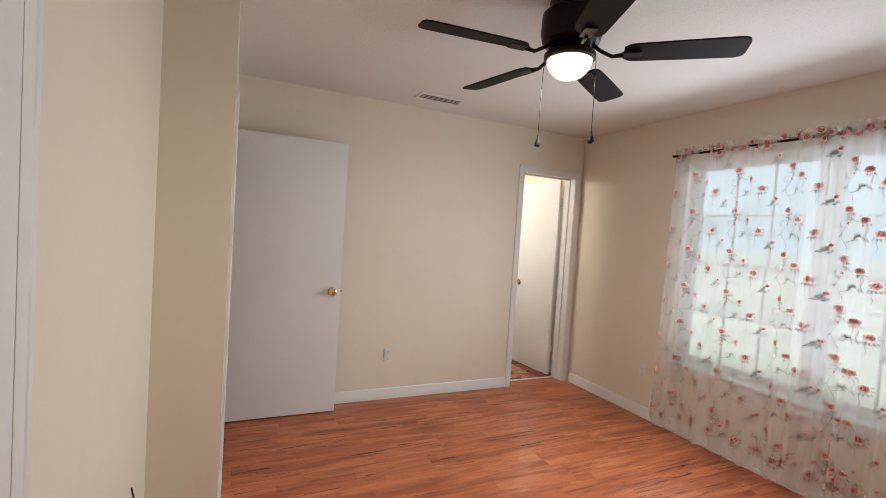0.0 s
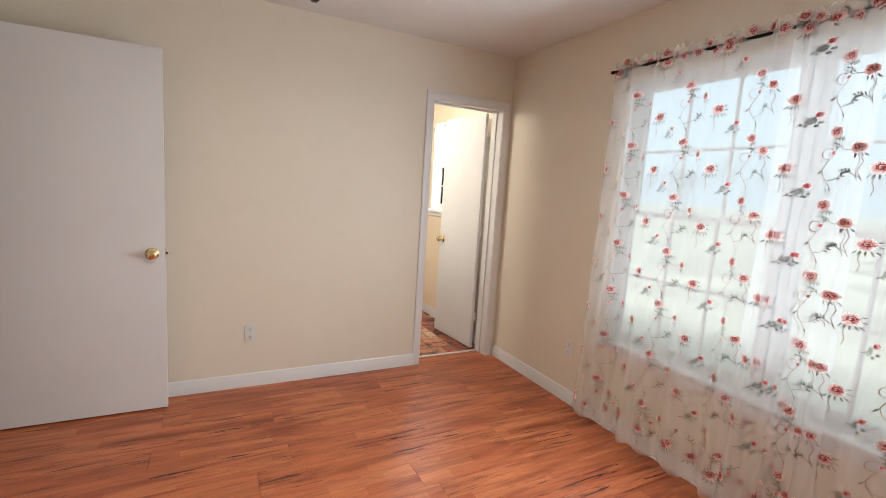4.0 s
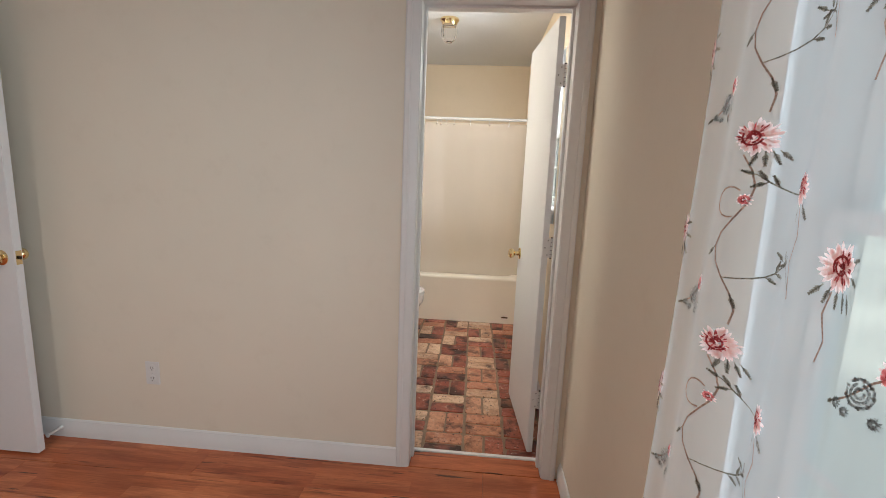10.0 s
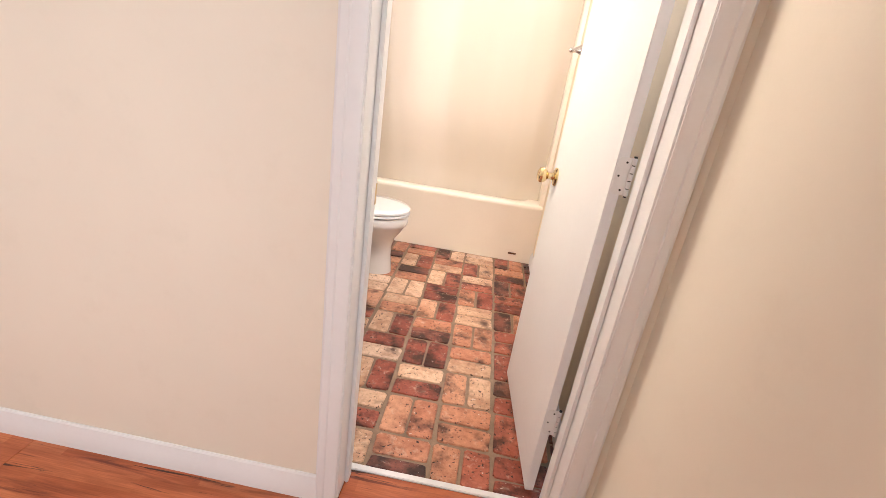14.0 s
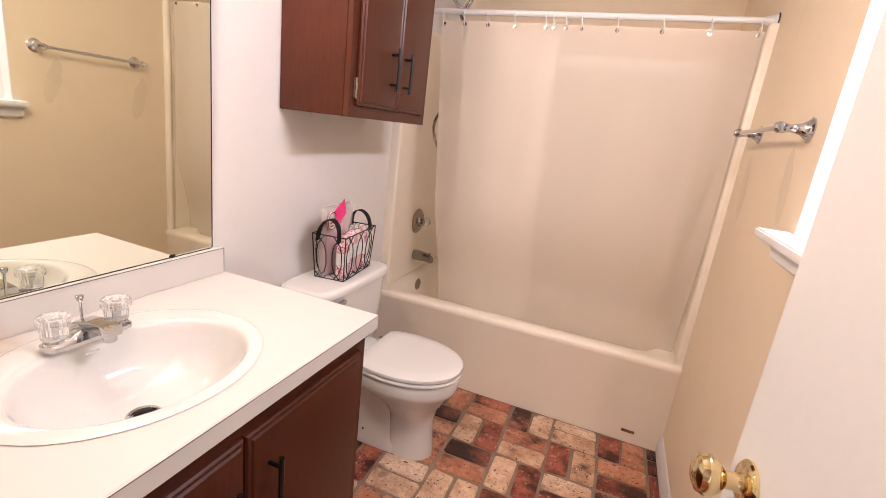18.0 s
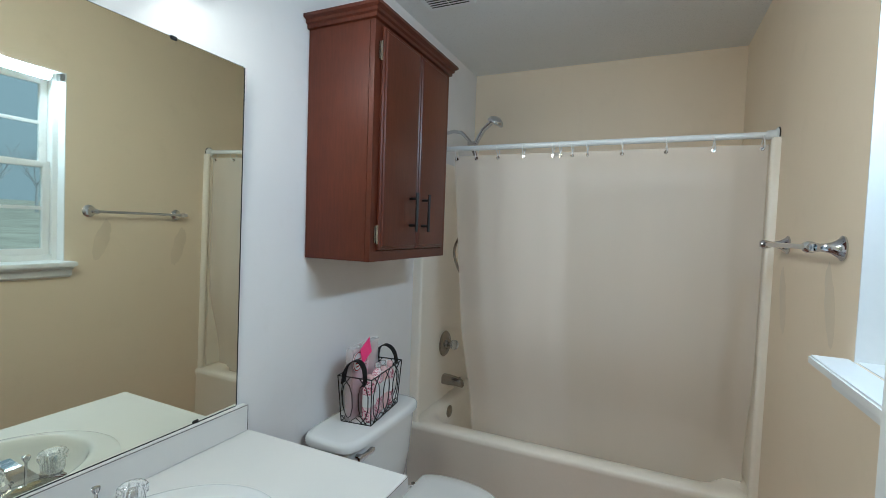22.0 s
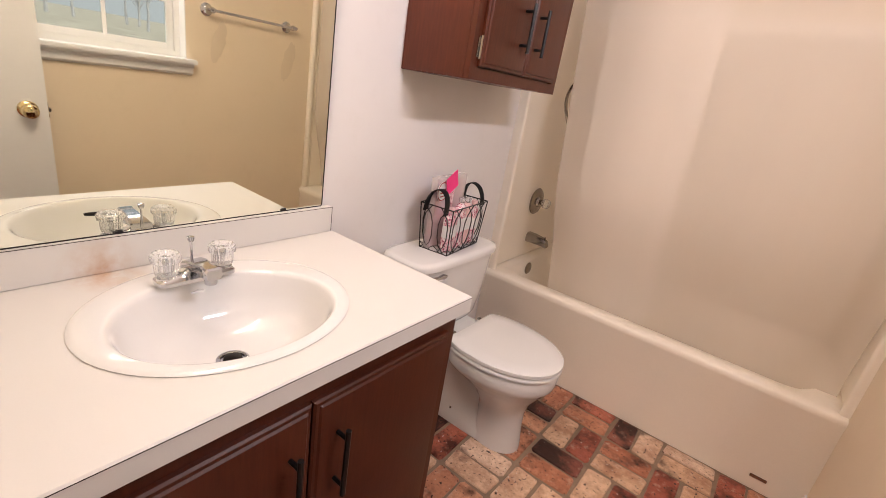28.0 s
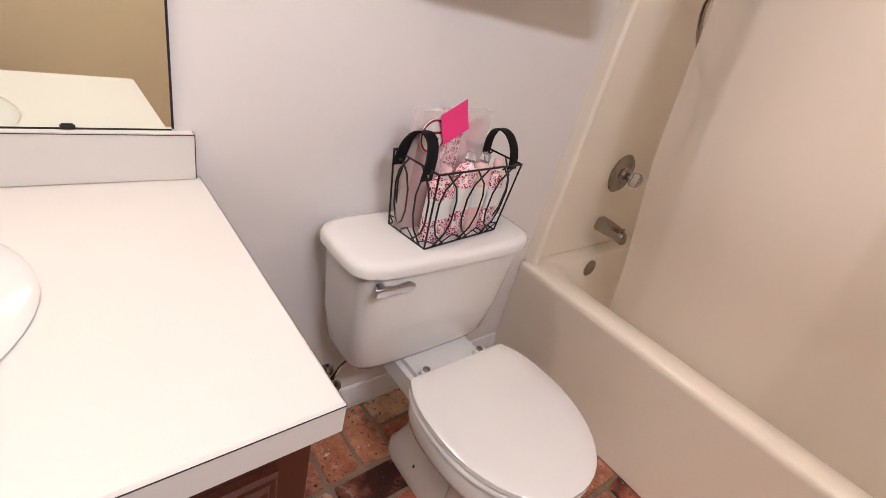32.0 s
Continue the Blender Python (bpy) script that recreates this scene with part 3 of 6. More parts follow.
baseboard("baseboard_far", XD, YF, 2.962, YF, 0, -1)
baseboard("baseboard_window", XR, YREAR, XR, YF - .014, -1, 0)
baseboard("baseboard_return", XB, YC, XD, YC, 0, -1)
baseboard("baseboard_entry", XD, YC - .0135, XD, D0 - .062, 1, 0)
baseboard("baseboard_closet", XB, YREAR, XB, YC - .014, 1, 0)
baseboard("baseboard_rear", XB, YREAR, XR, YREAR, 0, 1)
baseboard("baseboard_bath_window", XR, 3.76, XR, YTUB, -1, 0)
baseboard("baseboard_bath_toilet", XBATH, 4.672, XBATH, YTUB, 1, 0)
baseboard("baseboard_hall", HX, 4.33, HX, 6.3, 1, 0)
baseboard("baseboard_far_room", -1.62, 4.41, HX - .115, 4.41, 0, -1)
baseboard("baseboard_hall_bath", 0.45, YBN + .05, 0.45, 6.3, -1, 0)


def casing_bm(length, w=.058, t=.014):
    """A door casing lying along local z with a thin inner and a thick outer edge."""
    prof = [(0, 0), (0, t * .55), (.006, t * .7), (w * .55, t * .8), (w * .62, t), (w - .006, t), (w, t * .8), (w, 0)]
    bm = bmesh.new()
    loft(bm, [[(a, d, z) for a, d in prof] for z in (0, length)])
    return bm


def door_frame(name, m, width, height, depth, label, far=True):
    """Jambs and casings of a doorway; local x runs across the opening, local y from the front face into the wall."""
    fr = thing(name, m, label, "door frame")
    fr["kind"] = "structure"
    for nm, r in (("jamb", (-.012, 0, -.004, depth + .004, 0, height)), ("jamb", (width, width + .012, -.004, depth + .004, 0, height)),
                  ("head_jamb", (-.012, width + .012, -.004, depth + .004, height, height + .014))):
        part(nm, boxes(r, bevel=.0015), TRIM, fr)
    for nm, r in (("door_stop", (0.0005, .011, depth * .45, depth * .45 + .035, 0, height)), ("door_stop", (width - .011, width - .0005, depth * .45, depth * .45 + .035, 0, height)),
                  ("door_stop", (.011, width - .011, depth * .45, depth * .45 + .035, height - .011, height - .0005))):
        part(nm, boxes(r, bevel=.002), TRIM, fr)
    for side, y, s in ((0, -.0005, -1), (1, depth + .0005, 1)):
        if side and not far:
            continue
        for k in range(2):
            c = part("casing", casing_bm(height + .004), TRIM, fr, smooth=25)
            c.matrix_local = Matrix.Translation((-.004, y, 0) if k == 0 else (width + .004, y, 0)) @ Matrix.Diagonal((-1 if k == 0 else 1, s, 1, 1))
        c = part("head_casing", casing_bm(width + .008 + 2 * .058), TRIM, fr, smooth=25)
        c.matrix_local = Matrix(((0, 0, 1, -.004 - .058), (0, s, 0, y), (1, 0, 0, height + .0045), (0, 0, 0, 1)))
    return fr


bath_frame = door_frame("door_frame_bath", pose(3.022, YF, 0), .606, 2.028, YBN - YF, "white painted bathroom door frame with stepped casing")
part("strike_plate", boxes((-.0002, .0016, YBN - YF - .022, YBN - YF + .0045, .872, .926), bevel=.0005), BRASS, bath_frame, "brass strike plate")
door_frame("door_frame_entry", pose(XD, D0 + .012, 0, 0, 0, 90), D1 - D0 - .024, 2.03, XD - 0.45, "white painted entry door frame with stepped casing")
door_frame("door_frame_far_room", pose(HX, 3.432, 0, 0, 0, 90), .826, 2.016, .115, "cream-white door frame across the hall")
# casing of the closet opening on the side wall
closet = thing("closet_door_frame", pose(XB, 0, 0), "white painted closet door casing on the side wall", "door frame")
closet["kind"] = "structure"
for yy in (0.992,):
    c = part("casing", casing_bm(2.09), TRIM, closet, smooth=25)
    c.matrix_local = pose(0.0005, yy - .058, 0, 0, 0, 90) @ Matrix.Diagonal((1, -1, 1, 1))
part("closet_door", boxes((.001, .009, -.45, yy - .062, .01, 2.03), bevel=.002), DOOR_WHITE, closet)


def knob(parent, m):
    """Brass door knob with its rose; local z points away from the door."""
    bm = bmesh.new()
    turned(bm, [(0.0, .0), (.033, .0005), (.033, .004), (.029, .008), (.014, .011), (.0115, .020), (.012, .030), (.020, .036), (.0265, .046), (.0275, .054), (.024, .062), (.015, .067), (0, .068)], n=28)
    k = part("knob", bm, BRASS, parent, "polished brass knob")
    k.matrix_local = m
    return k


def hinge(parent, x, y, z, w=.032, h=.09):
    bm = boxes((x - .0015, x + .0015, y, y + w, z, z + h))
    tube(bm, [(x, y, z - .003), (x, y, z + h + .003)], .0055, 8)
    return part("hinge", bm, STEEL, parent, "white-painted steel hinge")


# entry door: hinged at the far jamb, standing open parallel to the far wall
ed = thing("entry_door", pose(0.566, 3.415, 0.010), "open white flat slab door with a brass knob", "door")
part("slab", boxes((0, .762, 0, .035, 0, 2.018), bevel=.002), DOOR_WHITE, ed)
knob(ed, pose(.762 - .062, 0, .915, 90))
knob(ed, pose(.762 - .062, .035, .915, -90))
part("latch_plate", boxes((.7615, .7635, .005, .030, .885, .945)), BRASS, ed, "brass latch plate")
part("latch", boxes((.7635, .774, .012, .023, .907, .923), bevel=.003), BROWN_PLATE, ed, "dark latch bolt")
for z in (.16, .96, 1.76):
    hinge(ed, -.002, .002, z)
# bathroom door
bd = thing("bathroom_door", pose(3.582, 3.748, 0.012, 0, 0, 95.0), "open white flat slab bathroom door with brass knobs", "door")
part("slab", boxes((0, .605, -.027, 0, 0, 2.012), bevel=.002), DOOR_WHITE, bd)
knob(bd, pose(.605 - .062, 0, .90, -90))
knob(bd, pose(.605 - .062, -.027, .90, 90))
part("latch_plate", boxes((.6045, .6065, -.024, -.003, .87, .93)), BRASS, bd, "brass latch plate")
part("latch", boxes((.6065, .616, -.019, -.008, .892, .908), bevel=.003), BROWN_PLATE, bd, "dark latch bolt")
for z in (.235, .98, 1.73):
    # a leaf with rounded corners let into the door's edge, its knuckles and screws
    bm = bmesh.new()
    rim = [(0, 0), (.022, 0)] + [(.022 + .011 * math.sin(t), .011 - .011 * math.cos(t)) for t in (.4, .8, 1.2, 1.57)]
    rim += [(q, .09 - h) for q, h in reversed(rim)]
    loft(bm, [[(x, -.0355 + q, z + h) for q, h in rim] for x in (-.0004, -.0022)])
    hg = part("hinge", bm, HINGE_PAINT, bd, "white-painted steel hinge")
    for k in range(5):
        part("knuckle", tube(bmesh.new(), [(-.004, -.039, z + .0185 * k), (-.004, -.039, z + .0185 * k + .016)], .006, 10), HINGE_PAINT, hg)
    part("pin", tube(bmesh.new(), [(-.004, -.039, z - .004), (-.004, -.039, z + .094)], .0042, 8), DARK, hg, "dark hinge pin")
    for q, h in ((.012, .012), (.024, .045), (.012, .078)):
        part("screw", turned(bmesh.new(), [(0, 0), (.0026, 0), (.0026, .0008), (0, .0010)], (-.0022, -.0355 + q, z + h), "-x", 10), DARK, hg, "dark screw hole")
# hall door, ajar in the dark hall
hd = thing("hall_door", pose(-0.50, 4.75, 0.01, 0, 0, 60), "white slab door standing open in the hall", "door")
part("slab", boxes((0, .70, 0, .035, 0, 2.015), bevel=.002), DOOR_WHITE, hd)
knob(hd, pose(.64, 0, .915, 90))


# ---- windows ----
def window(name, m, units, z0, z1, depth, cols, label):
    """Double-hung vinyl units side by side. Local x runs along the wall, local y into it, z up; units are (x0, x1)."""
    w = thing(name, m, label, "window")
    w["kind"] = "structure"
    zm = (z0 + z1) / 2 + .01
    for i, (a, b) in enumerate(units):
        f = .028
        part("window_frame", boxes((a, a + f, depth - .03, depth + .035, z0, z1), (b - f, b, depth - .03, depth + .035, z0, z1), (a + f, b - f, depth - .03, depth + .035, z1 - f, z1),
             (a + f, b - f, depth - .03, depth + .035, z0, z0 + f), bevel=.003), PLASTIC_WHITE, w)
        for nm, sa, sb, y in (("upper_sash", zm - .014, z1 - f, depth + .010), ("lower_sash", z0 + f, zm + .016, depth - .018)):
            s, x0, x1 = .030, a + f + .001, b - f - .001
            rows = [(x0, x0 + s, y, y + .022, sa, sb), (x1 - s, x1, y, y + .022, sa, sb), (x0 + s, x1 - s, y, y + .022, sa, sa + s), (x0 + s, x1 - s, y, y + .022, sb - s, sb)]
            sash = part(nm, boxes(*rows, bevel=.0025), PLASTIC_WHITE, w)
            gx0, gx1, gz0, gz1 = x0 + s, x1 - s, sa + s, sb - s
            mun = [(gx0 + (gx1 - gx0) * k / cols - .008, gx0 + (gx1 - gx0) * k / cols + .008, y + .006, y + .016, gz0, gz1) for k in range(1, cols)]
            mun.append((gx0, gx1, y + .0065, y + .0155, (gz0 + gz1) / 2 - .008, (gz0 + gz1) / 2 + .008))
            for r in mun:
                part("muntin", boxes(r, bevel=.002), PLASTIC_WHITE, sash)
            p = part("pane", boxes((gx0 - .004, gx1 + .004, y + .0095, y + .0125, gz0 - .004, gz1 + .004)), PANE, sash)
            p.visible_shadow = False
        part("sash_lock", boxes(((a + b) / 2 - .02, (a + b) / 2 + .02, depth - .03, depth - .012, zm + .016, zm + .028), bevel=.003), PLASTIC_WHITE, w)
    return w


bw = window("window_bedroom", pose(XR, W1, 0, 0, 0, -90), [(0.0, .865), (.875, W1 - W0)], WZ0, WZ1, .085, 3, "white vinyl double window with grid panes, two double-hung sashes")
part("window_reveal", boxes((-.0, .003, .0, .055, WZ0, WZ1), (W1 - W0 - .003, W1 - W0, .0, .055, WZ0, WZ1), (.003, W1 - W0 - .003, 0, .055, WZ1 - .003, WZ1)), TRIM, bw)
part("window_sill", boxes((-.045, W1 - W0 + .045, -.040, -.0005, WZ0 - .022, WZ0 + .002), (0, W1 - W0, -.0005, .055, WZ0 - .015, WZ0 + .002), bevel=.004), TRIM, bw)
part("sill_apron", boxes((-.03, W1 - W0 + .03, -.013, -.0005, WZ0 - .075, WZ0 - .0225), bevel=.004), TRIM, bw)
baw = window("window_bathroom", pose(XR, BW1, 0, 0, 0, -90), [(0.0, BW1 - BW0)], BZ0, BZ1, .085, 2, "white vinyl double-hung bathroom window with grid panes")
part("window_reveal", boxes((0, .004, .0, .055, BZ0, BZ1), (BW1 - BW0 - .004, BW1 - BW0, .0, .055, BZ0, BZ1), (.004, BW1 - BW0 - .004, 0, .055, BZ1 - .004, BZ1)), TRIM, baw)
part("window_sill", boxes((-.022, BW1 - BW0 + .022, -.076, -.0005, BZ0 - .020, BZ0 + .002), (0, BW1 - BW0, -.0005, .055, BZ0 - .012, BZ0 + .002), bevel=.004), TRIM, baw)
bm = bmesh.new()
loft(bm, [[(x, -d, z) for d, z in ((.0005, BZ0 - .0205), (.045, BZ0 - .0205), (.045, BZ0 - .030), (.032, BZ0 - .040), (.030, BZ0 - .065), (.016, BZ0 - .075), (.0005, BZ0 - .078))] for x in (-.018, BW1 - BW0 + .018)])
part("sill_apron", bm, TRIM, baw, smooth=25)
for x in (.012, BW1 - BW0 - .012):
    part("blind_bracket", boxes((x - .011, x + .011, .004, .040, BZ1 - .038, BZ1 - .004), bevel=.002), CHROME, baw, "small metal blind bracket")

# ---- outdoors ----
bm = bmesh.new()
box(bm, -300, 600, -450, 450, -1.2, -.35)
structure("ground", bm, GRASS, "pale dry winter lawn to the horizon", "ground", None)


def bare_tree(name, x, y, h, seed):
    rnd = random.Random(seed)
    t = thing(name, pose(x, y, -.36), "bare winter tree with thin grey limbs", "tree", "trees beyond the lawn")
    trunk, crown = bmesh.new(), bmesh.new()
    tube(trunk, [(0, 0, 0), (.1, .05, h * .2), (.0, .1, h * .42)], [h * .022, h * .017, h * .012], 7)

    def limb(p, d, ln, r, lev):
        q = p + d * ln
        mid = p + d * ln * .5 + Vector((rnd.uniform(-1, 1), rnd.uniform(-1, 1), rnd.uniform(-.3, .6))) * ln * .08
        tube(crown, [p, mid, q], [r, r * .75, r * .5], 4)
        if lev:
            for _ in range(3 if lev > 1 else 4):
                nd = (d + Vector((rnd.uniform(-.8, .8), rnd.uniform(-.8, .8), rnd.uniform(-.15, .6)))).normalized()
                limb(p + d * ln * rnd.uniform(.45, 1), nd, ln * rnd.uniform(.5, .75), r * .5, lev - 1)
    for k in range(6):
        a = k * 1.05 + rnd.uniform(-.3, .3)
        limb(Vector((0, .05, h * rnd.uniform(.22, .42))), Vector((math.cos(a) * .6, math.sin(a) * .6, 1)).normalized(), h * rnd.uniform(.22, .32), h * .008, 3)
    part("trunk", trunk, BARK, t)
    part("crown", crown, BARK, t)
    return t


first = bare_tree("bare_tree", 74, 18, 11, 3)
for i in range(40):
    r = random.Random(40 + i)
    copy_thing(first, pose(r.uniform(75, 120), -58 + i * 3.6 + r.uniform(-1.5, 1.5), -.36, 0, 0, r.uniform(0, 360)) @ Matrix.Scale(r.uniform(.7, 1.15), 4))

# ---- bedroom things ----
fan = thing("ceiling_fan", pose(1.845, 1.59, H), "dark bronze five-blade ceiling fan with a lit glass bowl", "ceiling fan")
part("canopy", turned(bmesh.new(), [(0, -.001), (.095, -.001), (.098, -.02), (.075, -.05), (.07, -.055), (0, -.055)], n=32), BRONZE, fan)
part("motor_housing", turned(bmesh.new(), [(0, -.05), (.10, -.055), (.125, -.07), (.128, -.15), (.118, -.185), (.085, -.205), (.055, -.212), (.05, -.218), (0, -.218)], n=36), BRONZE, fan)
part("light_fitter", turned(bmesh.new(), [(0, -.21), (.05, -.212), (.095, -.222), (.108, -.236), (.108, -.252), (.098, -.258), (0, -.258)], n=36), BRONZE, fan)
part("glass_bowl", turned(bmesh.new(), [(0, -.2585), (.094, -.259), (.092, -.275), (.080, -.300), (.058, -.322), (.030, -.334), (0, -.337)], n=32), GLOBE, fan, "lit frosted glass bowl")
for k in range(5):
    a = radians(30 + 72 * k)
    m = Matrix.Rotation(a, 4, "Z")
    bm = bmesh.new()
    tube(bm, [(.085, 0, -.195), (.125, 0, -.225), (.17, .0, -.249), (.215, 0, -.244)], [.009, .008, .008, .010], 8)
    box(bm, .205, .285, -.026, .026, -.2475, -.2410, .002)
    o = part("blade_iron", bm, BRONZE, fan)
    o.matrix_local = m
    bm = bmesh.new()
    outline = [(.215, -.036), (.235, -.052), (.26, -.057), (.45, -.062), (.63, -.064), (.652, -.055), (.66, -.035), (.66, .035), (.652, .055), (.63, .064), (.45, .062), (.26, .057), (.235, .052), (.215, .036)]
    loft(bm, [[(x, y, z - y * .19) for x, y in outline] for z in (-.240, -.2335)])
    o = part("blade", bm, BLADE, fan)
    o.matrix_local = m
for (cx, cy), z in (((-.058, .105), -.600), ((.048, -.112), -.604)):
    bm = bmesh.new()
    q = Vector((cx, cy, 0))
    tube(bm, [q * .85 + Vector((0, 0, -.245)), q * .97 + Vector((0, 0, -.27)), q + Vector((0, 0, -.40)), q + Vector((0, 0, z + .035))], .0016, 6)
    ch = part("pull_chain", bm, BRONZE, fan)
    part("chain_pull", turned(bmesh.new(), [(0, .04), (.004, .038), (.006, .02), (.0135, .0), (.0135, -.008), (.008, -.014), (0, -.015)], (cx, cy, z), n=14), BLACK_METAL, ch)


def vent(name, m, w, d, slats, slat_mat, label, back=DARK):
    v = thing(name, m, label, "air vent")
    # near-black sheet gives the duct's shade between the slats
    part("backing", boxes((-w / 2 + .02, w / 2 - .02, -d / 2 + .02, d / 2 - .02, -.004, -.001)), back, v)
    f = .024
    part("frame", boxes((-w / 2, w / 2, -d / 2, -d / 2 + f, -.010, -.0005), (-w / 2, w / 2, d / 2 - f, d / 2, -.010, -.0005), (-w / 2, -w / 2 + f, -d / 2 + f, d / 2 - f, -.010, -.0005),
         (w / 2 - f, w / 2, -d / 2 + f, d / 2 - f, -.010, -.0005), bevel=.002), TRIM, v)
    for k in range(slats):
        y = -d / 2 + f + (d - 2 * f) * (k + .5) / slats
        hw = (d - 2 * f) / slats * .07
        bm = bmesh.new()
        loft(bm, [[(x, y - hw, -.0045), (x, y + hw, -.0080), (x, y + hw + .0006, -.0072), (x, y - hw + .0006, -.0042)] for x in (-w / 2 + f, w / 2 - f)])
        part("slat", bm, slat_mat, v)
    return v


vent("ceiling_vent", pose(1.975, 3.245, H), .375, .17, 4, STEEL, "white ceiling air register with dark slots")


def outlet(name, m, label):
    o = thing(name, m, label, "outlet")
    part("cover_plate", boxes((-.035, .035, -.006, -.0005, -.057, .057), bevel=.0025), PLASTIC_WHITE, o)
    for z in (-.026, .026):
        bm = bmesh.new()
        turned(bm, [(0, 0), (.0165, 0), (.0165, .0022), (.0155, .003), (0, .003)], (0, -.0058, z), "y", 20)
        for v in bm.verts:
            v.co.y = -.0058 - (v.co.y + .0058)
        s = part("socket", bm, PLASTIC_WHITE, o)
        part("slots", boxes((-.0075, -.0055, -.0096, -.0087, z - .002, z + .008), (.0055, .0075, -.0096, -.0087, z - .002, z + .007), (-.002, .002, -.0096, -.0087, z - .010, z - .006)), DARK, s)
    part("screw", turned(bmesh.new(), [(0, 0), (.003, 0), (.003, .001), (0, .001)], (0, -.0075, 0), "y", 10), STEEL, o)
    return o


outlet("wall_outlet", pose(1.787, YF, .366), "white duplex wall outlet above the baseboard")
outlet("wall_outlet", pose(XR, 2.674, .372, 0, 0, -90), "white duplex wall outlet beside the curtain")
sw = thing("light_switch", pose(XD, 2.515, 1.345, 0, 0, 90), "white toggle light switch beside the entry door", "light switch")
part("cover_plate", boxes((-.035, .035, -.006, -.0005, -.057, .057), bevel=.0025), PLASTIC_WHITE, sw)
part("toggle", boxes((-.005, .005, -.020, -.006, -.004, .012), bevel=.002), PLASTIC_WHITE, sw)
ds = thing("door_stop", pose(1.30, YF - .013, .05), "small white spring door stop on the baseboard", "door stop")
part("spring", turned(bmesh.new(), [(.011, 0), (.006, .008), (.006, .06), (.009, .062), (.009, .075), (0, .076)], (0, -.076, 0), "y", 12), TRIM, ds)
# cable poking out of the side wall
cb = bmesh.new()
tube(cb, [(XB + .001, 1.83, .33), (XB + .03, 1.84, .36), (XB + .035, 1.845, .41), (XB + .02, 1.87, .455)], .003, 8)
cab_thing = thing("wall_cable", pose(0, 0, 0), "black cable end poking from a white wall plate", "cable")
part("cable", cb, BLACK_METAL, cab_thing)
part("cover_plate", boxes((XB + .0005, XB + .006, 1.795, 1.865, .275, .39), bevel=.002), PLASTIC_WHITE, cab_thing)


# ---- sheer curtains ----
def cloth_at(y0, y1, phase, u, z, flare=1.0):
    """A point of a hanging sheer: u along its width 0 to 1, z its height."""
    top = 2.12
    y = y0 + (y1 - y0) * u
    k = max(0.0, min(1.0, (top - z) / top))
    amp = .010 + .022 * k
    fold = math.sin(u * 31 + phase + 1.2 * math.sin(u * 9 + phase)) + .5 * math.sin(u * 67 + 2 * phase + k)
    x = 3.655 - .045 * k * flare + amp * fold * .8 - .01
    y += .012 * math.sin(u * 53 + phase) * (1 - k) - (.05 * k * k * (1 - 2 * u))* (1 if y0 > y1 else -1) * -.9
    return Vector((min(x, 3.695 if z > .6 or z < .5 else 3.66), y, z))


def curtain_panel(name, y0, y1, phase, zbot, label):
    c = thing(name, pose(0, 0, 0), label, "curtain", "sheer window curtains")
    bm = bmesh.new()
    nu, nz = 150, 34
    zs = [2.165 - (2.165 - zbot) * j / nz for j in range(nz + 1)]
    grid = [[bm.verts.new(cloth_at(y0, y1, phase, i / nu, z + (.012 * math.sin(i * .35 + phase) if j == nz else (.012 * math.sin(i * 1.1) if j == 0 else 0)))) for i in range(nu + 1)] for j, z in enumerate(zs)]
    for j in range(nz):
        for i in range(nu):
            bm.faces.new((grid[j][i], grid[j][i + 1], grid[j + 1][i + 1], grid[j + 1][i]))
    part("voile", bm, SHEER, c, smooth=180)
    # hems
    bm = bmesh.new()
    for a, b in ((0.0, .012), (.988, 1.0)):
        loft(bm, [[cloth_at(y0, y1, phase, u, z) + Vector((-.002, 0, 0)) for u in (a, (a + b) / 2, b)] for z in zs], False, False, False)
    loft(bm, [[cloth_at(y0, y1, phase, i / nu, z) + Vector((-.002, 0, 0)) for i in range(nu + 1)] for z in (zbot + .03, zbot + .012)], False, False, False)
    part("hem", bm, SHEER, c, smooth=180)
    embroider(c, y0, y1, phase, zbot)
    return c


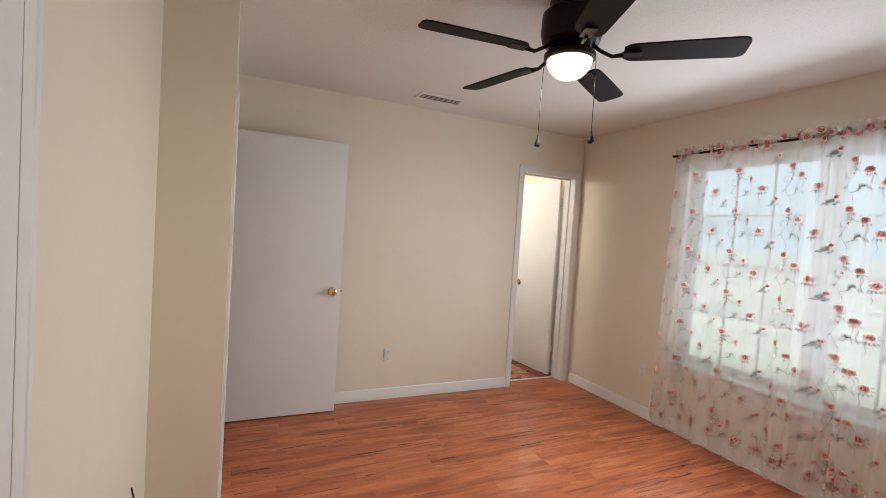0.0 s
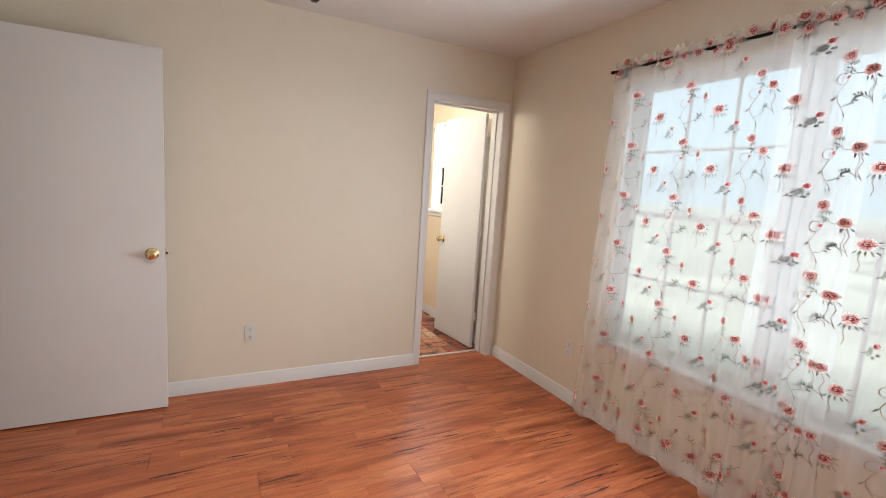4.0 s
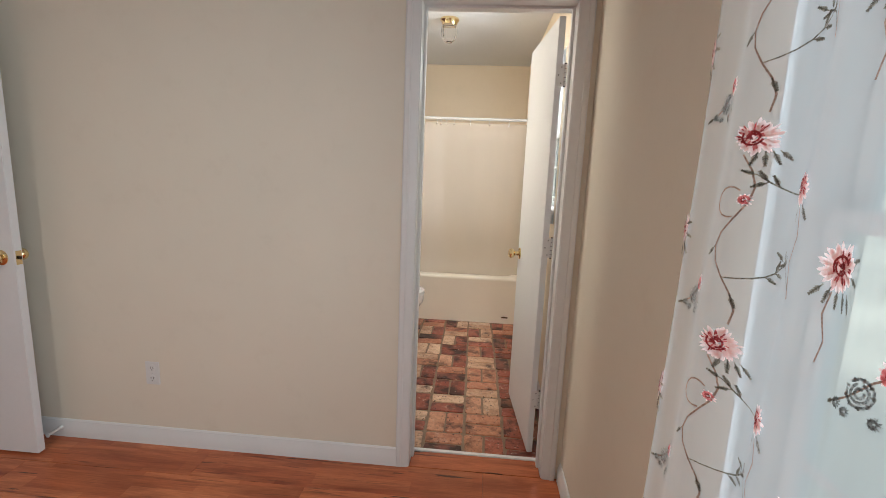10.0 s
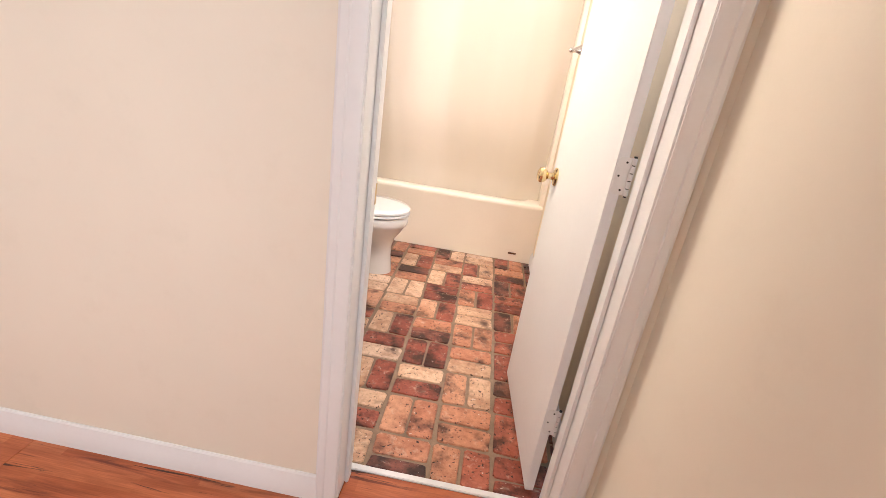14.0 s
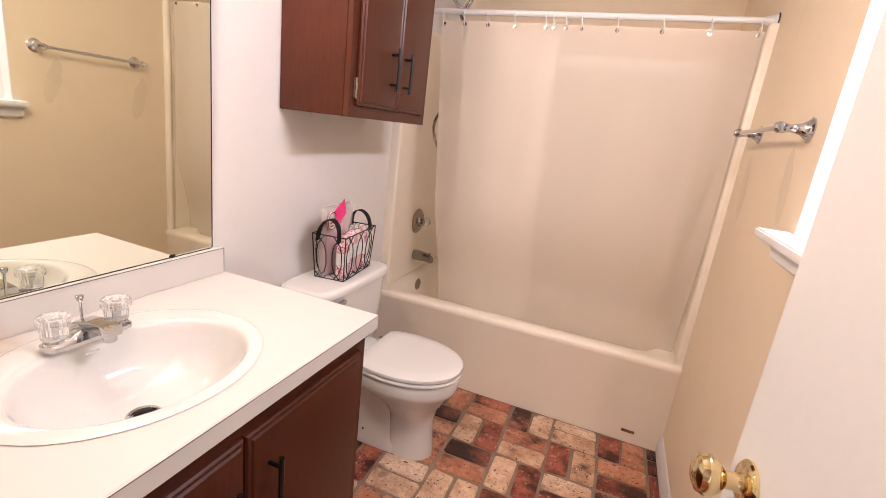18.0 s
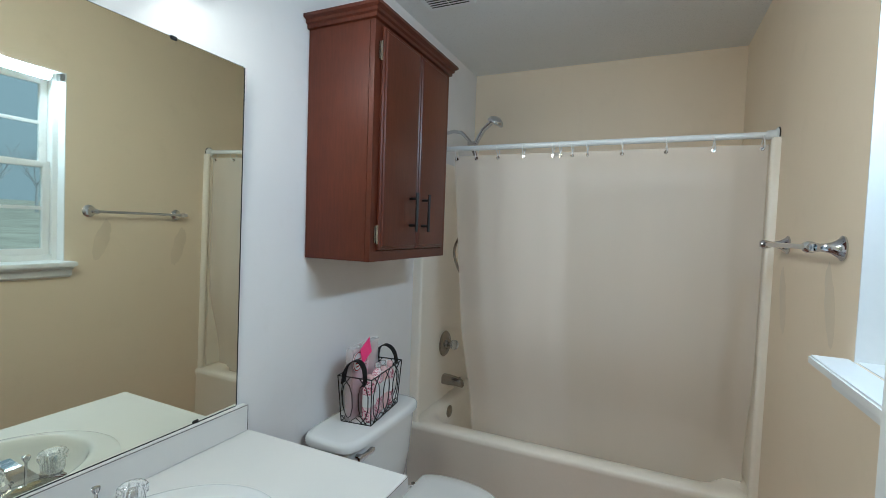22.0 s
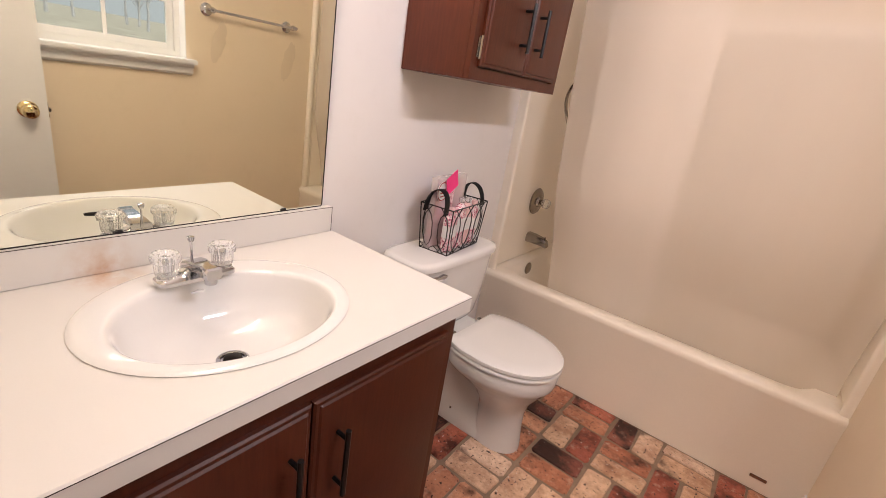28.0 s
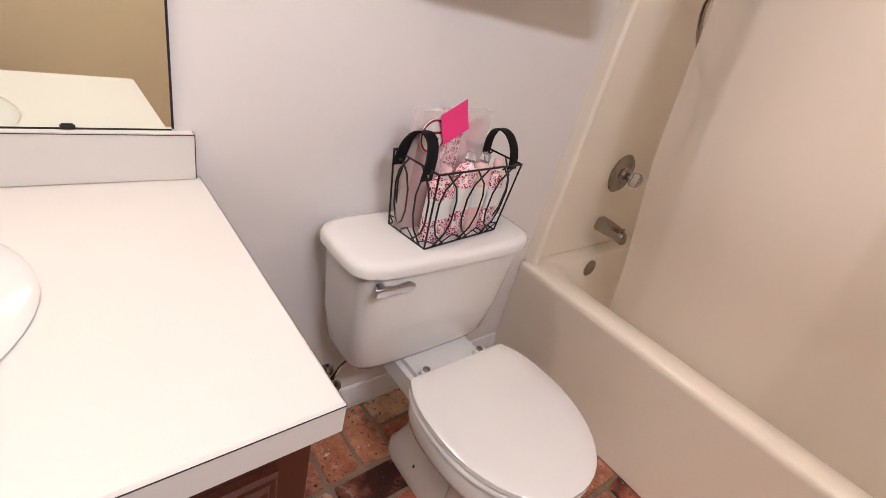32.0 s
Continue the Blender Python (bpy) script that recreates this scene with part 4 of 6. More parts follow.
def embroider(c, y0, y1, phase, zbot):
    """Roses, grey blooms, buds, leaves and vines stitched on the cloth, facing the room."""
    rnd = random.Random(int(phase * 100))
    W = abs(y1 - y0)
    bms = {k: bmesh.new() for k in ("rose", "red", "dark", "grey", "vine", "leaf")}

    def put(key, pts, lift):
        vs = []
        for a, z in pts:
            p = cloth_at(y0, y1, phase, max(0, min(1, a / W)), z)
            vs.append(bms[key].verts.new(p + Vector((-lift, 0, 0))))
        try:
            bms[key].faces.new(vs)
        except ValueError:
            pass

    def petal(key, a, z, ang, r0, r1, w, lift):
        ca, sa = math.cos(ang), math.sin(ang)
        pts = [(r0, -w * .25), (r0 + (r1 - r0) * .5, -w * .55), (r0 + (r1 - r0) * .85, -w * .4), (r1, 0), (r0 + (r1 - r0) * .85, w * .4), (r0 + (r1 - r0) * .5, w * .55), (r0, w * .25)]
        put(key, [(a + x * ca - y * sa, z + x * sa + y * ca) for x, y in pts], lift)

    def stroke(key, pts, w, lift):
        for (a, z), (b, q) in zip(pts, pts[1:]):
            d = math.hypot(b - a, q - z) or 1
            nx, nz_ = -(q - z) / d * w, (b - a) / d * w
            put(key, [(a - nx, z - nz_), (b - nx, q - nz_), (b + nx, q + nz_), (a + nx, z + nz_)], lift)

    def arc(key, a, z, r, t0, t1, w, lift, n=5):
        stroke(key, [(a + r * math.cos(t0 + (t1 - t0) * k / n), z + r * math.sin(t0 + (t1 - t0) * k / n)) for k in range(n + 1)], w, lift)

    def rose(a, z, r, turn):
        """A ragged head of fine stitches: pale tips, a red middle and a coiled dark heart set off to one side."""
        for k in range(38):
            t = turn + 2 * math.pi * k / 38 + rnd.uniform(-.12, .12)
            petal("rose", a, z, t, r * rnd.uniform(.0, .4), r * rnd.uniform(.78, 1.12), r * rnd.uniform(.12, .30), .0034 + .0001 * (k % 4))
        ha, hz = a + r * .14 * math.cos(turn), z + r * .14 * math.sin(turn)
        for k in range(12):
            t = turn + 2 * math.pi * k / 12 + rnd.uniform(-.2, .2)
            r0 = r * rnd.uniform(.15, .42)
            petal("red", ha, hz, t, r0, r0 + r * rnd.uniform(.20, .40), r * rnd.uniform(.06, .12), .0042)
        for k in range(12):
            t = turn + rnd.uniform(-1.9, 1.9)
            r0 = r * rnd.uniform(.30, .60)
            petal("dark", ha, hz, t, r0, r0 + r * rnd.uniform(.14, .34), r * .07, .0046)
        for q, (rr, t0) in enumerate(((.44, 0), (.31, 2.2), (.19, 4.0), (.09, 5.5))):
            arc("dark", ha, hz, r * rr, turn + t0, turn + t0 + 3.4, r * (.05 if q < 2 else .075), .0050 + .0002 * q, 6)

    def bloom(a, z, r):
        for rr in (1.0, .66, .34):
            arc("grey", a, z, r * rr, rr * 3, rr * 3 + 5.7, r * .11, .0036, 9)
        for k in range(9):
            petal("grey", a, z, 2 * math.pi * k / 9, r * .78, r * 1.16, r * .22, .0040)

    def bud(a, z, r, key="dark"):
        """A small round blossom: a fringe of short stitches, a ring and a centre."""
        for k in range(11):
            petal("rose" if key == "dark" else key, a, z, 2 * math.pi * k / 11 + rnd.uniform(-.1, .1), r * .2, r * rnd.uniform(.9, 1.15), r * .26, .0034)
        arc("red" if key == "dark" else key, a, z, r * .60, 0, 5.6, r * .16, .0044, 9)
        arc(key, a, z, r * .30, 1, 6.2, r * .14, .0048, 6)

    def line(pts, w):
        stroke("vine", pts, w, .003)

    def leaf(a, z, ang, ln):
        """A feathered leaf: a rib with slanting stitches on both sides."""
        ca, sa = math.cos(ang), math.sin(ang)
        stroke("leaf", [(a, z), (a + ln * ca, z + ln * sa)], .0007, .0036)
        for q in range(5):
            d = ln * (.22 + .16 * q)
            for s in (-1, 1):
                petal("leaf", a + d * ca, z + d * sa, ang + s * .55, 0, ln * (.30 - .035 * q), .0015, .0037)

    def sprig(a, z, ang, ln, bend):
        pts = [(a + t * ln * math.cos(ang + bend * t), z + t * ln * math.sin(ang + bend * t)) for t in (0, .2, .4, .6, .8, 1)]
        stroke("leaf", pts, .0009, .003)
        for p, k in ((pts[3], -.7), (pts[4], .75), (pts[5], 0), (pts[4], -.6)):
            leaf(p[0], p[1], ang + bend + k, .017)

    # four repeating columns: climbing rose, bloom cluster, vine rose, bud with a sprig
    P = .272
    ncol = int(W / .079)
    for ci in range(ncol + 1):
        a0 = .035 + ci * (W - .06) / ncol
        kind = ci % 4
        z = 2.13 - (.03, .12, .17, .23)[kind]
        while z > zbot + .10:
            a = a0 + rnd.uniform(-.004, .004)
            if kind == 0:
                rose(a, z, .0245, .4)
                for k in range(5):
                    leaf(a - .016 + k * .009, z - .020, -2.3 + k * .38, .020)
                leaf(a + .022, z - .004, -.2, .018)
                leaf(a + .020, z + .010, .3, .016)
                line([(a - .006, z - .025), (a - .012, z - .05), (a - .004, z - .075), (a - .010, z - .10)], .0010)
            elif kind == 1:
                bud(a + .018, z + .022, .0125)
                bloom(a - .004, z, .0125)
                for da, dz, r in ((-.026, -.016, .006), (-.014, -.020, .0055), (.012, -.020, .006), (.024, -.008, .0055)):
                    bud(a + da, z + dz, r, "grey")
                line([(a - .03, z - .016), (a - .014, z - .006), (a + .004, z + .012), (a + .018, z + .022)], .0010)
                leaf(a - .03, z - .016, 3.6, .014)
            elif kind == 2:
                rose(a, z, .023, 2.6)
                for k in range(4):
                    leaf(a + .004 + k * .006, z - .016, -1.9 + k * .4, .019)
                pts = [(a - .010 + .016 * math.sin(t * 8.5), z - .02 - t * (P - .05)) for t in (i / 11 for i in range(12))]
                line(pts, .0010)
                line([(pts[4][0] - .008 + .016 * math.cos(q), pts[4][1] + .020 + .020 * math.sin(q)) for q in (-1.2 - i * .42 for i in range(11))], .0010)
                bud(pts[4][0] + .008, pts[4][1] + .024, .008)
                sprig(pts[8][0], pts[8][1], .1, .070, .35)
                leaf(pts[6][0], pts[6][1], -2.2, .018)
                leaf(pts[9][0], pts[9][1], -1.2, .018)
            else:
                rose(a, z, .0205, 1.1)
                leaf(a + .012, z - .016, -.9, .020)
                leaf(a - .004, z - .018, -1.6, .018)
                sprig(a - .016, z - .006, 3.25, .062, -.45)
                line([(a + .004, z - .02), (a + .014, z - .05), (a + .004, z - .08), (a + .016, z - .12)], .0010)
                sprig(a + .014, z - .11, 2.2, .05, .4)
            z -= P
    # denser border along the hem
    a = .04
    while a < W - .03:
        b = zbot + rnd.uniform(.07, .15)
        rose(a, b, rnd.uniform(.022, .029), rnd.uniform(0, 6))
        for k in range(4):
            leaf(a - .015 + k * .010, b - .02, -2.2 + k * .42, .022)
        bud(a + rnd.uniform(.03, .06), zbot + rnd.uniform(.1, .26), .010)
        sprig(a, b + .02, rnd.uniform(.6, 2.4), .07, rnd.uniform(-.5, .5))
        a += rnd.uniform(.10, .15)
    # the gathered heading over the rod doubles the print
    a = .02
    while a < W - .02:
        rose(a, 2.118 + rnd.uniform(-.022, .034), rnd.uniform(.018, .026), rnd.uniform(0, 6))
        for k in range(3):
            leaf(a + rnd.uniform(-.02, .03), 2.115 + rnd.uniform(-.02, .03), rnd.uniform(-.9, .9) + 3.14 * (k % 2), .024)
        a += rnd.uniform(.045, .075)
    for key, nm, mt, lb in (("rose", "rose_embroidery", ROSE, "pale pink embroidered roses"), ("red", "petal_embroidery", ROSE_MID, "red inner petals"), ("dark", "stitch_embroidery", ROSE_DARK, "dark red stitches"),
                            ("grey", "bloom_embroidery", GREY_BLOOM, "grey embroidered blooms"), ("vine", "vine_embroidery", VINE, "brown embroidered vines"), ("leaf", "leaf_embroidery", LEAF, "dark green embroidered leaves")):
        o = part(nm, bms[key], mt, c, lb, None)
        o["kind"] = "stuff"


curtain_panel("sheer_curtain", 2.475, 1.25, 0.7, .055, "white sheer curtain embroidered with red roses and vines")
curtain_panel("sheer_curtain", 1.55, 0.56, 2.9, .075, "white sheer curtain embroidered with red roses, overlapping its neighbour")
rod = thing("curtain_rod", pose(3.652, 0, 2.120), "thin dark bronze curtain rod over the window", "curtain rod")
part("rod", tube(bmesh.new(), [(0, 2.49, 0), (0, .56, 0)], .008, 12), BRONZE, rod)
for yy in (2.452, 1.52, .60):
    bm = bmesh.new()
    tube(bm, [(.060, yy, -.004), (.03, yy, -.006), (.0, yy, -.010)], .0045, 8)
    box(bm, .0555, .0605, yy - .01, yy + .01, -.03, .025, .001)
    part("bracket", bm, BRONZE, rod)
for yy, s in ((2.49, 1), (.56, -1)):
    part("finial", turned(bmesh.new(), [(0, 0), (.010, .001), (.010, .012), (.006, .02), (0, .021)], (0, yy, 0), "y", 14) if s > 0 else turned(bmesh.new(), [(0, -.021), (.006, -.02), (.010, -.012), (.010, -.001), (0, 0)], (0, yy, 0), "y", 14), BRONZE, rod)

# ---- hall things ----
hl = thing("hall_ceiling_light", pose(-0.09, 4.70, H), "lit round glass ceiling light in the hall", "ceiling light")
part("base", turned(bmesh.new(), [(0, -.001), (.09, -.001), (.09, -.02), (0, -.02)], n=24), BRASS, hl)
part("globe", turned(bmesh.new(), [(0, -.0205), (.08, -.021), (.10, -.05), (.09, -.09), (.05, -.12), (0, -.125)], n=24), HALL_LAMP, hl)
th = thing("wall_switch_plate", pose(-.965, 4.41, 1.325), "dark brown double switch plate on the wall", "light switch")
part("cover_plate", boxes((-.058, .058, -.006, -.0005, -.058, .058), bevel=.002), BROWN_PLATE, th)
for x in (-.023, .023):
    part("toggle", boxes((x - .005, x + .005, -.016, -.006, -.002, .012), bevel=.002), BROWN_PLATE, th)


# ---- bathroom things ----
def ell(cx, cy, a, b, z, n=56, p=2.0):
    """A ring in the plane z: half-axes a along x and b along y; p over 2 squares it off."""
    out = []
    for k in range(n):
        t = 2 * math.pi * k / n
        c, s = math.cos(t), math.sin(t)
        out.append((cx + a * math.copysign(abs(c) ** (2 / p), c), cy + b * math.copysign(abs(s) ** (2 / p), s), z))
    return out


TOP = .806
V0, V1, VF = YBN + .002, 4.682, 2.766
SX, SY = 2.488, 4.205
van = thing("vanity_cabinet", pose(XBATH, V0, 0), "dark mahogany-stained vanity cabinet with two doors", "vanity")
VD, VW = 2.742 - XBATH, 4.662 - V0
part("body", boxes((.002, VD - .018, VW - .018, VW, .115, TOP - .042), (.002, VD - .018, 0, .018, .115, TOP - .042), (.002, VD - .018, .018, VW - .018, .115, .133), (.002, VD - .075, 0, VW, 0, .115)), WOOD, van)
part("face_frame", boxes((VD - .018, VD, 0, VW, .705, TOP - .042), (VD - .018, VD, 0, VW, .115, .150), (VD - .018, VD, 0, .10, .150, .705), (VD - .018, VD, VW - .06, VW, .150, .705), (VD - .018, VD, .46, .52, .150, .705)), WOOD, van)


def slab_door(name, parent, y0, y1, z0, z1, x, label=""):
    """A lipped slab door with a rounded, stepped edge, on a front facing +x."""
    bm = bmesh.new()
    loft(bm, [[(xx, y0 + i, z0 + i), (xx, y1 - i, z0 + i), (xx, y1 - i, z1 - i), (xx, y0 + i, z1 - i)] for xx, i in ((x, 0), (x + .009, 0), (x + .013, .004), (x + .014, .010), (x + .018, .014), (x + .019, .020))])
    return part(name, bm, WOOD, parent, label, 25)


def bar_handle(parent, x, y, z0, z1):
    bm = bmesh.new()
    tube(bm, [(x + .030, y, z0), (x + .030, y, z1)], .0058, 10)
    for z in (z0 + .022, z1 - .022):
        tube(bm, [(x, y, z), (x + .030, y, z)], .0048, 8)
    return part("handle", bm, BLACK_METAL, parent, "black bar handle")


for y0, y1, hy in ((.082, .487, 4.172 - V0), (.4915, VW - .038, 4.278 - V0)):
    d = slab_door("door", van, y0, y1, .130, .720, VD + .0005)
    if y0 < .1:
        for z in (.20, .60):
            bm = boxes((VD + .001, VD + .004, y0 - .016, y0 - .001, z, z + .055))
            tube(bm, [(VD + .006, y0 - .002, z - .004), (VD + .006, y0 - .002, z + .059)], .004, 8)
            part("hinge", bm, NICKEL, d, "small metal hinge")
    bar_handle(d, VD + .0195, hy, .488, .650)
# counter top with an oval cut for the basin
ct = thing("countertop", pose(0, 0, 0), "white laminate vanity top with a backsplash", "countertop")
bm = bmesh.new()
N = 72
hole, outer = [], []
x0, x1, y0, y1 = XBATH + .002, VF, V0, V1
for k in range(N):
    t = 2 * math.pi * k / N
    c, s = math.cos(t), math.sin(t)
    hole.append((SX + .193 * c, SY + .228 * s))
    f = min([(x1 - SX) / c if c > 1e-9 else 9, (x0 - SX) / c if c < -1e-9 else 9, (y1 - SY) / s if s > 1e-9 else 9, (y0 - SY) / s if s < -1e-9 else 9])
    outer.append([SX + f * c, SY + f * s])
for cxn in ((x0, y0), (x1, y0), (x0, y1), (x1, y1)):
    k = min(range(N), key=lambda i: (outer[i][0] - cxn[0]) ** 2 + (outer[i][1] - cxn[1]) ** 2)
    outer[k] = list(cxn)


def inset(p, d):
    return (min(max(p[0], x0 + d), x1 - d), min(max(p[1], y0 + d), y1 - d))


loft(bm, [[(*h, TOP - .03) for h in hole], [(*h, TOP) for h in hole], [(*inset(o, .003), TOP) for o in outer], [(*o, TOP - .003) for o in outer], [(*o, TOP - .042) for o in outer], [(*inset(o, .02), TOP - .042) for o in outer]], False, False)
part("top", bm, LAMINATE, ct, smooth=30)
part("edge_seam", boxes((VF - .001, VF + .0006, V0, V1, TOP - .0045, TOP - .0032), (x0, VF, V1 - .001, V1 + .0006, TOP - .0045, TOP - .0032)), BROWN_PLATE, ct, "thin dark laminate seam")
part("backsplash", boxes((x0, XBATH + .022, V0, 4.673, TOP + .0005, .886), bevel=.0015), LAMINATE, ct)
part("splash_seam", boxes((XBATH + .021, XBATH + .0226, V0, 4.673, .8835, .8845), (x0, XBATH + .022, 4.6725, 4.6736, TOP + .002, .8845)), BROWN_PLATE, ct, "thin dark laminate seam")
# basin
bs = thing("wash_basin", pose(SX, SY, TOP), "white oval drop-in wash basin", "basin")
bm = bmesh.new()
OFF = .028
loft(bm, [ell(0, 0, .218, .255, .0005), ell(0, 0, .2190, .2560, .0022), ell(0, 0, .215, .252, .0048), ell(0, 0, .206, .243, .0062), ell(.006, 0, .190, .228, .0066), ell(OFF * .8, 0, .175, .218, .0068), ell(OFF * .9, 0, .170, .213, .0062), ell(OFF, 0, .165, .207, .003), ell(OFF, 0, .161, .203, -.004), ell(OFF, 0, .156, .198, -.016),
          ell(OFF, 0, .148, .188, -.045), ell(OFF, 0, .130, .166, -.078), ell(OFF * .8, 0, .095, .12, -.104), ell(OFF * .4, 0, .05, .06, -.116), ell(OFF * .7, 0, .032, .032, -.118)], False, False)
part("bowl", bm, PORCELAIN, bs, smooth=80)
dr = part("drain", turned(bmesh.new(), [(0, -.146), (.021, -.145), (.022, -.131), (.0245, -.1290), (.0320, -.1275), (.0322, -.1262), (.0290, -.1255), (.0250, -.1270), (.0235, -.1300)], (OFF * .7, 0, .010), n=28), CHROME, bs, "worn chrome drain ring")
# dark bronze colour carries the shade of the drain hole
part("stopper", turned(bmesh.new(), [(0, -.134), (.017, -.133), (.0195, -.127), (.018, -.1225), (.010, -.1205), (0, -.120)], (OFF * .7, 0, .010), n=24), BRONZE, dr, "pop-up stopper coloured dark like the shaded drain hole")
part("overflow", boxes((-.1305, -.1255, -.016, .016, -.026, -.017), bevel=.002), CHROME, bs, "chrome overflow slot")
# no opening here: a near-black plate carries the hole's shade
part("overflow_hole", boxes((OFF + .1495, OFF + .1525, -.022, .022, -.040, -.028), bevel=.001), DARK, bs, "near-black plate in place of an overflow slot")
# faucet
fc = thing("basin_faucet", pose(SX - .132, SY, TOP + .0125), "chrome two-handle faucet with clear acrylic knobs", "faucet")
bm = bmesh.new()
loft(bm, [ell(0, 0, .026, .080, 0, 32, 5), ell(0, 0, .026, .080, .008, 32, 5), ell(0, 0, .022, .075, .013, 32, 5), ell(0, 0, .016, .030, .022, 32, 3), ell(.002, 0, .014, .018, .030, 32, 3)])
part("base", bm, CHROME, fc)
bm = bmesh.new()
loft(bm, [[(x, yy * w, z + zz * h) for yy, zz in ((-.85, -1), (.85, -1), (1, -.8), (1, .7), (.8, 1), (-.8, 1), (-1, .7), (-1, -.8))] for x, z, w, h in ((-.016, .022, .024, .014), (.012, .031, .020, .012), (.036, .036, .017, .010), (.054, .037, .0165, .011), (.078, .036, .0175, .0135), (.082, .035, .015, .011))])
part("spout", bm, CHROME, fc)
part("aerator", turned(bmesh.new(), [(.0125, .008), (.0125, -.010), (.010, -.012), (0, -.012)], (.066, 0, .021), n=16), CHROME, fc)
bm = tube(bmesh.new(), [(-.016, 0, .02), (-.018, 0, .075)], .0028, 8)
turned(bm, [(0, -.004), (.005, -.002), (.0075, .004), (.0075, .009), (0, .011)], (-.018, 0, .077), n=12)
part("pop_up_rod", bm, CHROME, fc)
for s in (-1, 1):
    part("valve_stem", turned(bmesh.new(), [(.020, .010), (.020, .015), (.012, .018), (.010, .0185), (0, .0188)], (0, s * .058, 0), n=20), CHROME, fc)
    bm = bmesh.new()
    rings = []
    for r, z in ((.012, .019), (.0215, .021), (.0225, .026), (.0235, .046), (.0285, .050), (.0290, .060), (.0245, .067), (.012, .070), (.001, .071)):
        rings.append([(r * (1 - .07 * (k % 2)) * math.cos(2 * math.pi * k / 32), s * .058 + r * (1 - .07 * (k % 2)) * math.sin(2 * math.pi * k / 32), z) for k in range(32)])
    loft(bm, rings)
    kn = part("acrylic_knob", bm, CRYSTAL, fc, "clear ribbed acrylic knob", None)
    part("knob_screw", turned(bmesh.new(), [(0, .020), (.006, .021), (.006, .045), (.008, .050), (0, .051)], (0, s * .058, 0), n=12), CHROME, kn)
# mirror
mr = thing("wall_mirror", pose(XBATH + .0135, V0, .889, 0, .8, .8), "large frameless wall mirror above the vanity", "mirror")
MW, MH = 4.643 - V0, 1.863 - .888
part("glass", boxes((.001, .0045, .004, MW, 0, MH)), MIRROR, mr, smooth=None)
part("mirror_edge", boxes((.0008, .0049, MW + .0002, MW + .0036, 0, MH), (.0008, .0049, .004, MW, -.0042, -.0002), (.0008, .0043, .004, MW, MH + .0002, MH + .0012)), DARK, mr)
for y, z in ((.38, -.004), (.78, -.004), (.70, MH - .006)):
    part("mirror_clip", boxes((.001, .0075, y - .009, y + .009, z, z + .010), bevel=.002), BLACK_METAL, mr, "small black mirror clip")
# light bar
lb = thing("vanity_light_bar", pose(XBATH, 4.20, 2.075), "white light bar with four lit round bulbs", "wall light")
part("back_plate", boxes((.001, .028, -.318, .318, -.062, .062), bevel=.004), TRIM, lb)
part("lower_rail", boxes((.0285, .036, -.318, .318, -.062, -.052), bevel=.002), PLASTIC_WHITE, lb)
for yy in (3.977, 4.135, 4.285, 4.44):
    part("socket", turned(bmesh.new(), [(0, .028), (.022, .0285), (.022, .05), (.018, .055), (0, .056)], (0, yy - 4.20, .005), "x", 20), PLASTIC_WHITE, lb)
    blb = part("bulb", turned(bmesh.new(), [(.0360, .0845), (.0390, .092), (.0395, .098), (.036, .117), (.024, .131), (.010, .1365), (0, .137)], (0, yy - 4.20, .005), "x", 24), BULB, lb, "lit frosted globe bulb")
    # rear of the globe left unlit to keep its light off the wall
    part("unlit_bulb_rear", turned(bmesh.new(), [(.014, .0565), (.020, .064), (.034, .078), (.0358, .0843)], (0, yy - 4.20, .005), "x", 24), PLASTIC_WHITE, blb)
# cabinet over the toilet
wc = thing("wall_cabinet", pose(XBATH, 4.925, 1.312), "dark mahogany-stained wall cabinet with two doors and crown moulding", "cabinet")
CD, CW, CH = .268, .575, .794
part("body", boxes((.002, CD - .018, 0, CW, 0, CH), bevel=.002), WOOD, wc)
part("face_frame", boxes((CD - .018, CD, 0, CW, 0, .035), (CD - .018, CD, 0, CW, CH - .05, CH), (CD - .018, CD, 0, .035, .035, CH - .05), (CD - .018, CD, CW - .035, CW, .035, CH - .05)), WOOD, wc)
bm = bmesh.new()
loft(bm, [[(.002, -o, z), (CD + o, -o, z), (CD + o, CW + o, z), (.002, CW + o, z)] for o, z in ((.001, CH - .022), (.010, CH - .020), (.010, CH - .008), (.018, CH - .004), (.018, CH + .006), (.030, CH + .012), (.030, CH + .022), (.001, CH + .024))])
part("crown_moulding", bm, WOOD, wc, smooth=20)
for y0, y1, hy in ((.034, .286, .224), (.2885, .530, .322)):
    d = slab_door("door", wc, y0, y1, .038, CH - .035, CD + .0005)
    bar_handle(d, CD + .0195, hy, .102, .243)
    if y0 < .1:
        for z in (.062, CH - .14):
            bm = boxes((CD + .001, CD + .004, y0 - .014, y0 - .001, z, z + .055))
            tube(bm, [(CD + .006, y0 - .002, z - .004), (CD + .006, y0 - .002, z + .059)], .004, 8)
            part("hinge", bm, NICKEL, d, "small metal hinge")

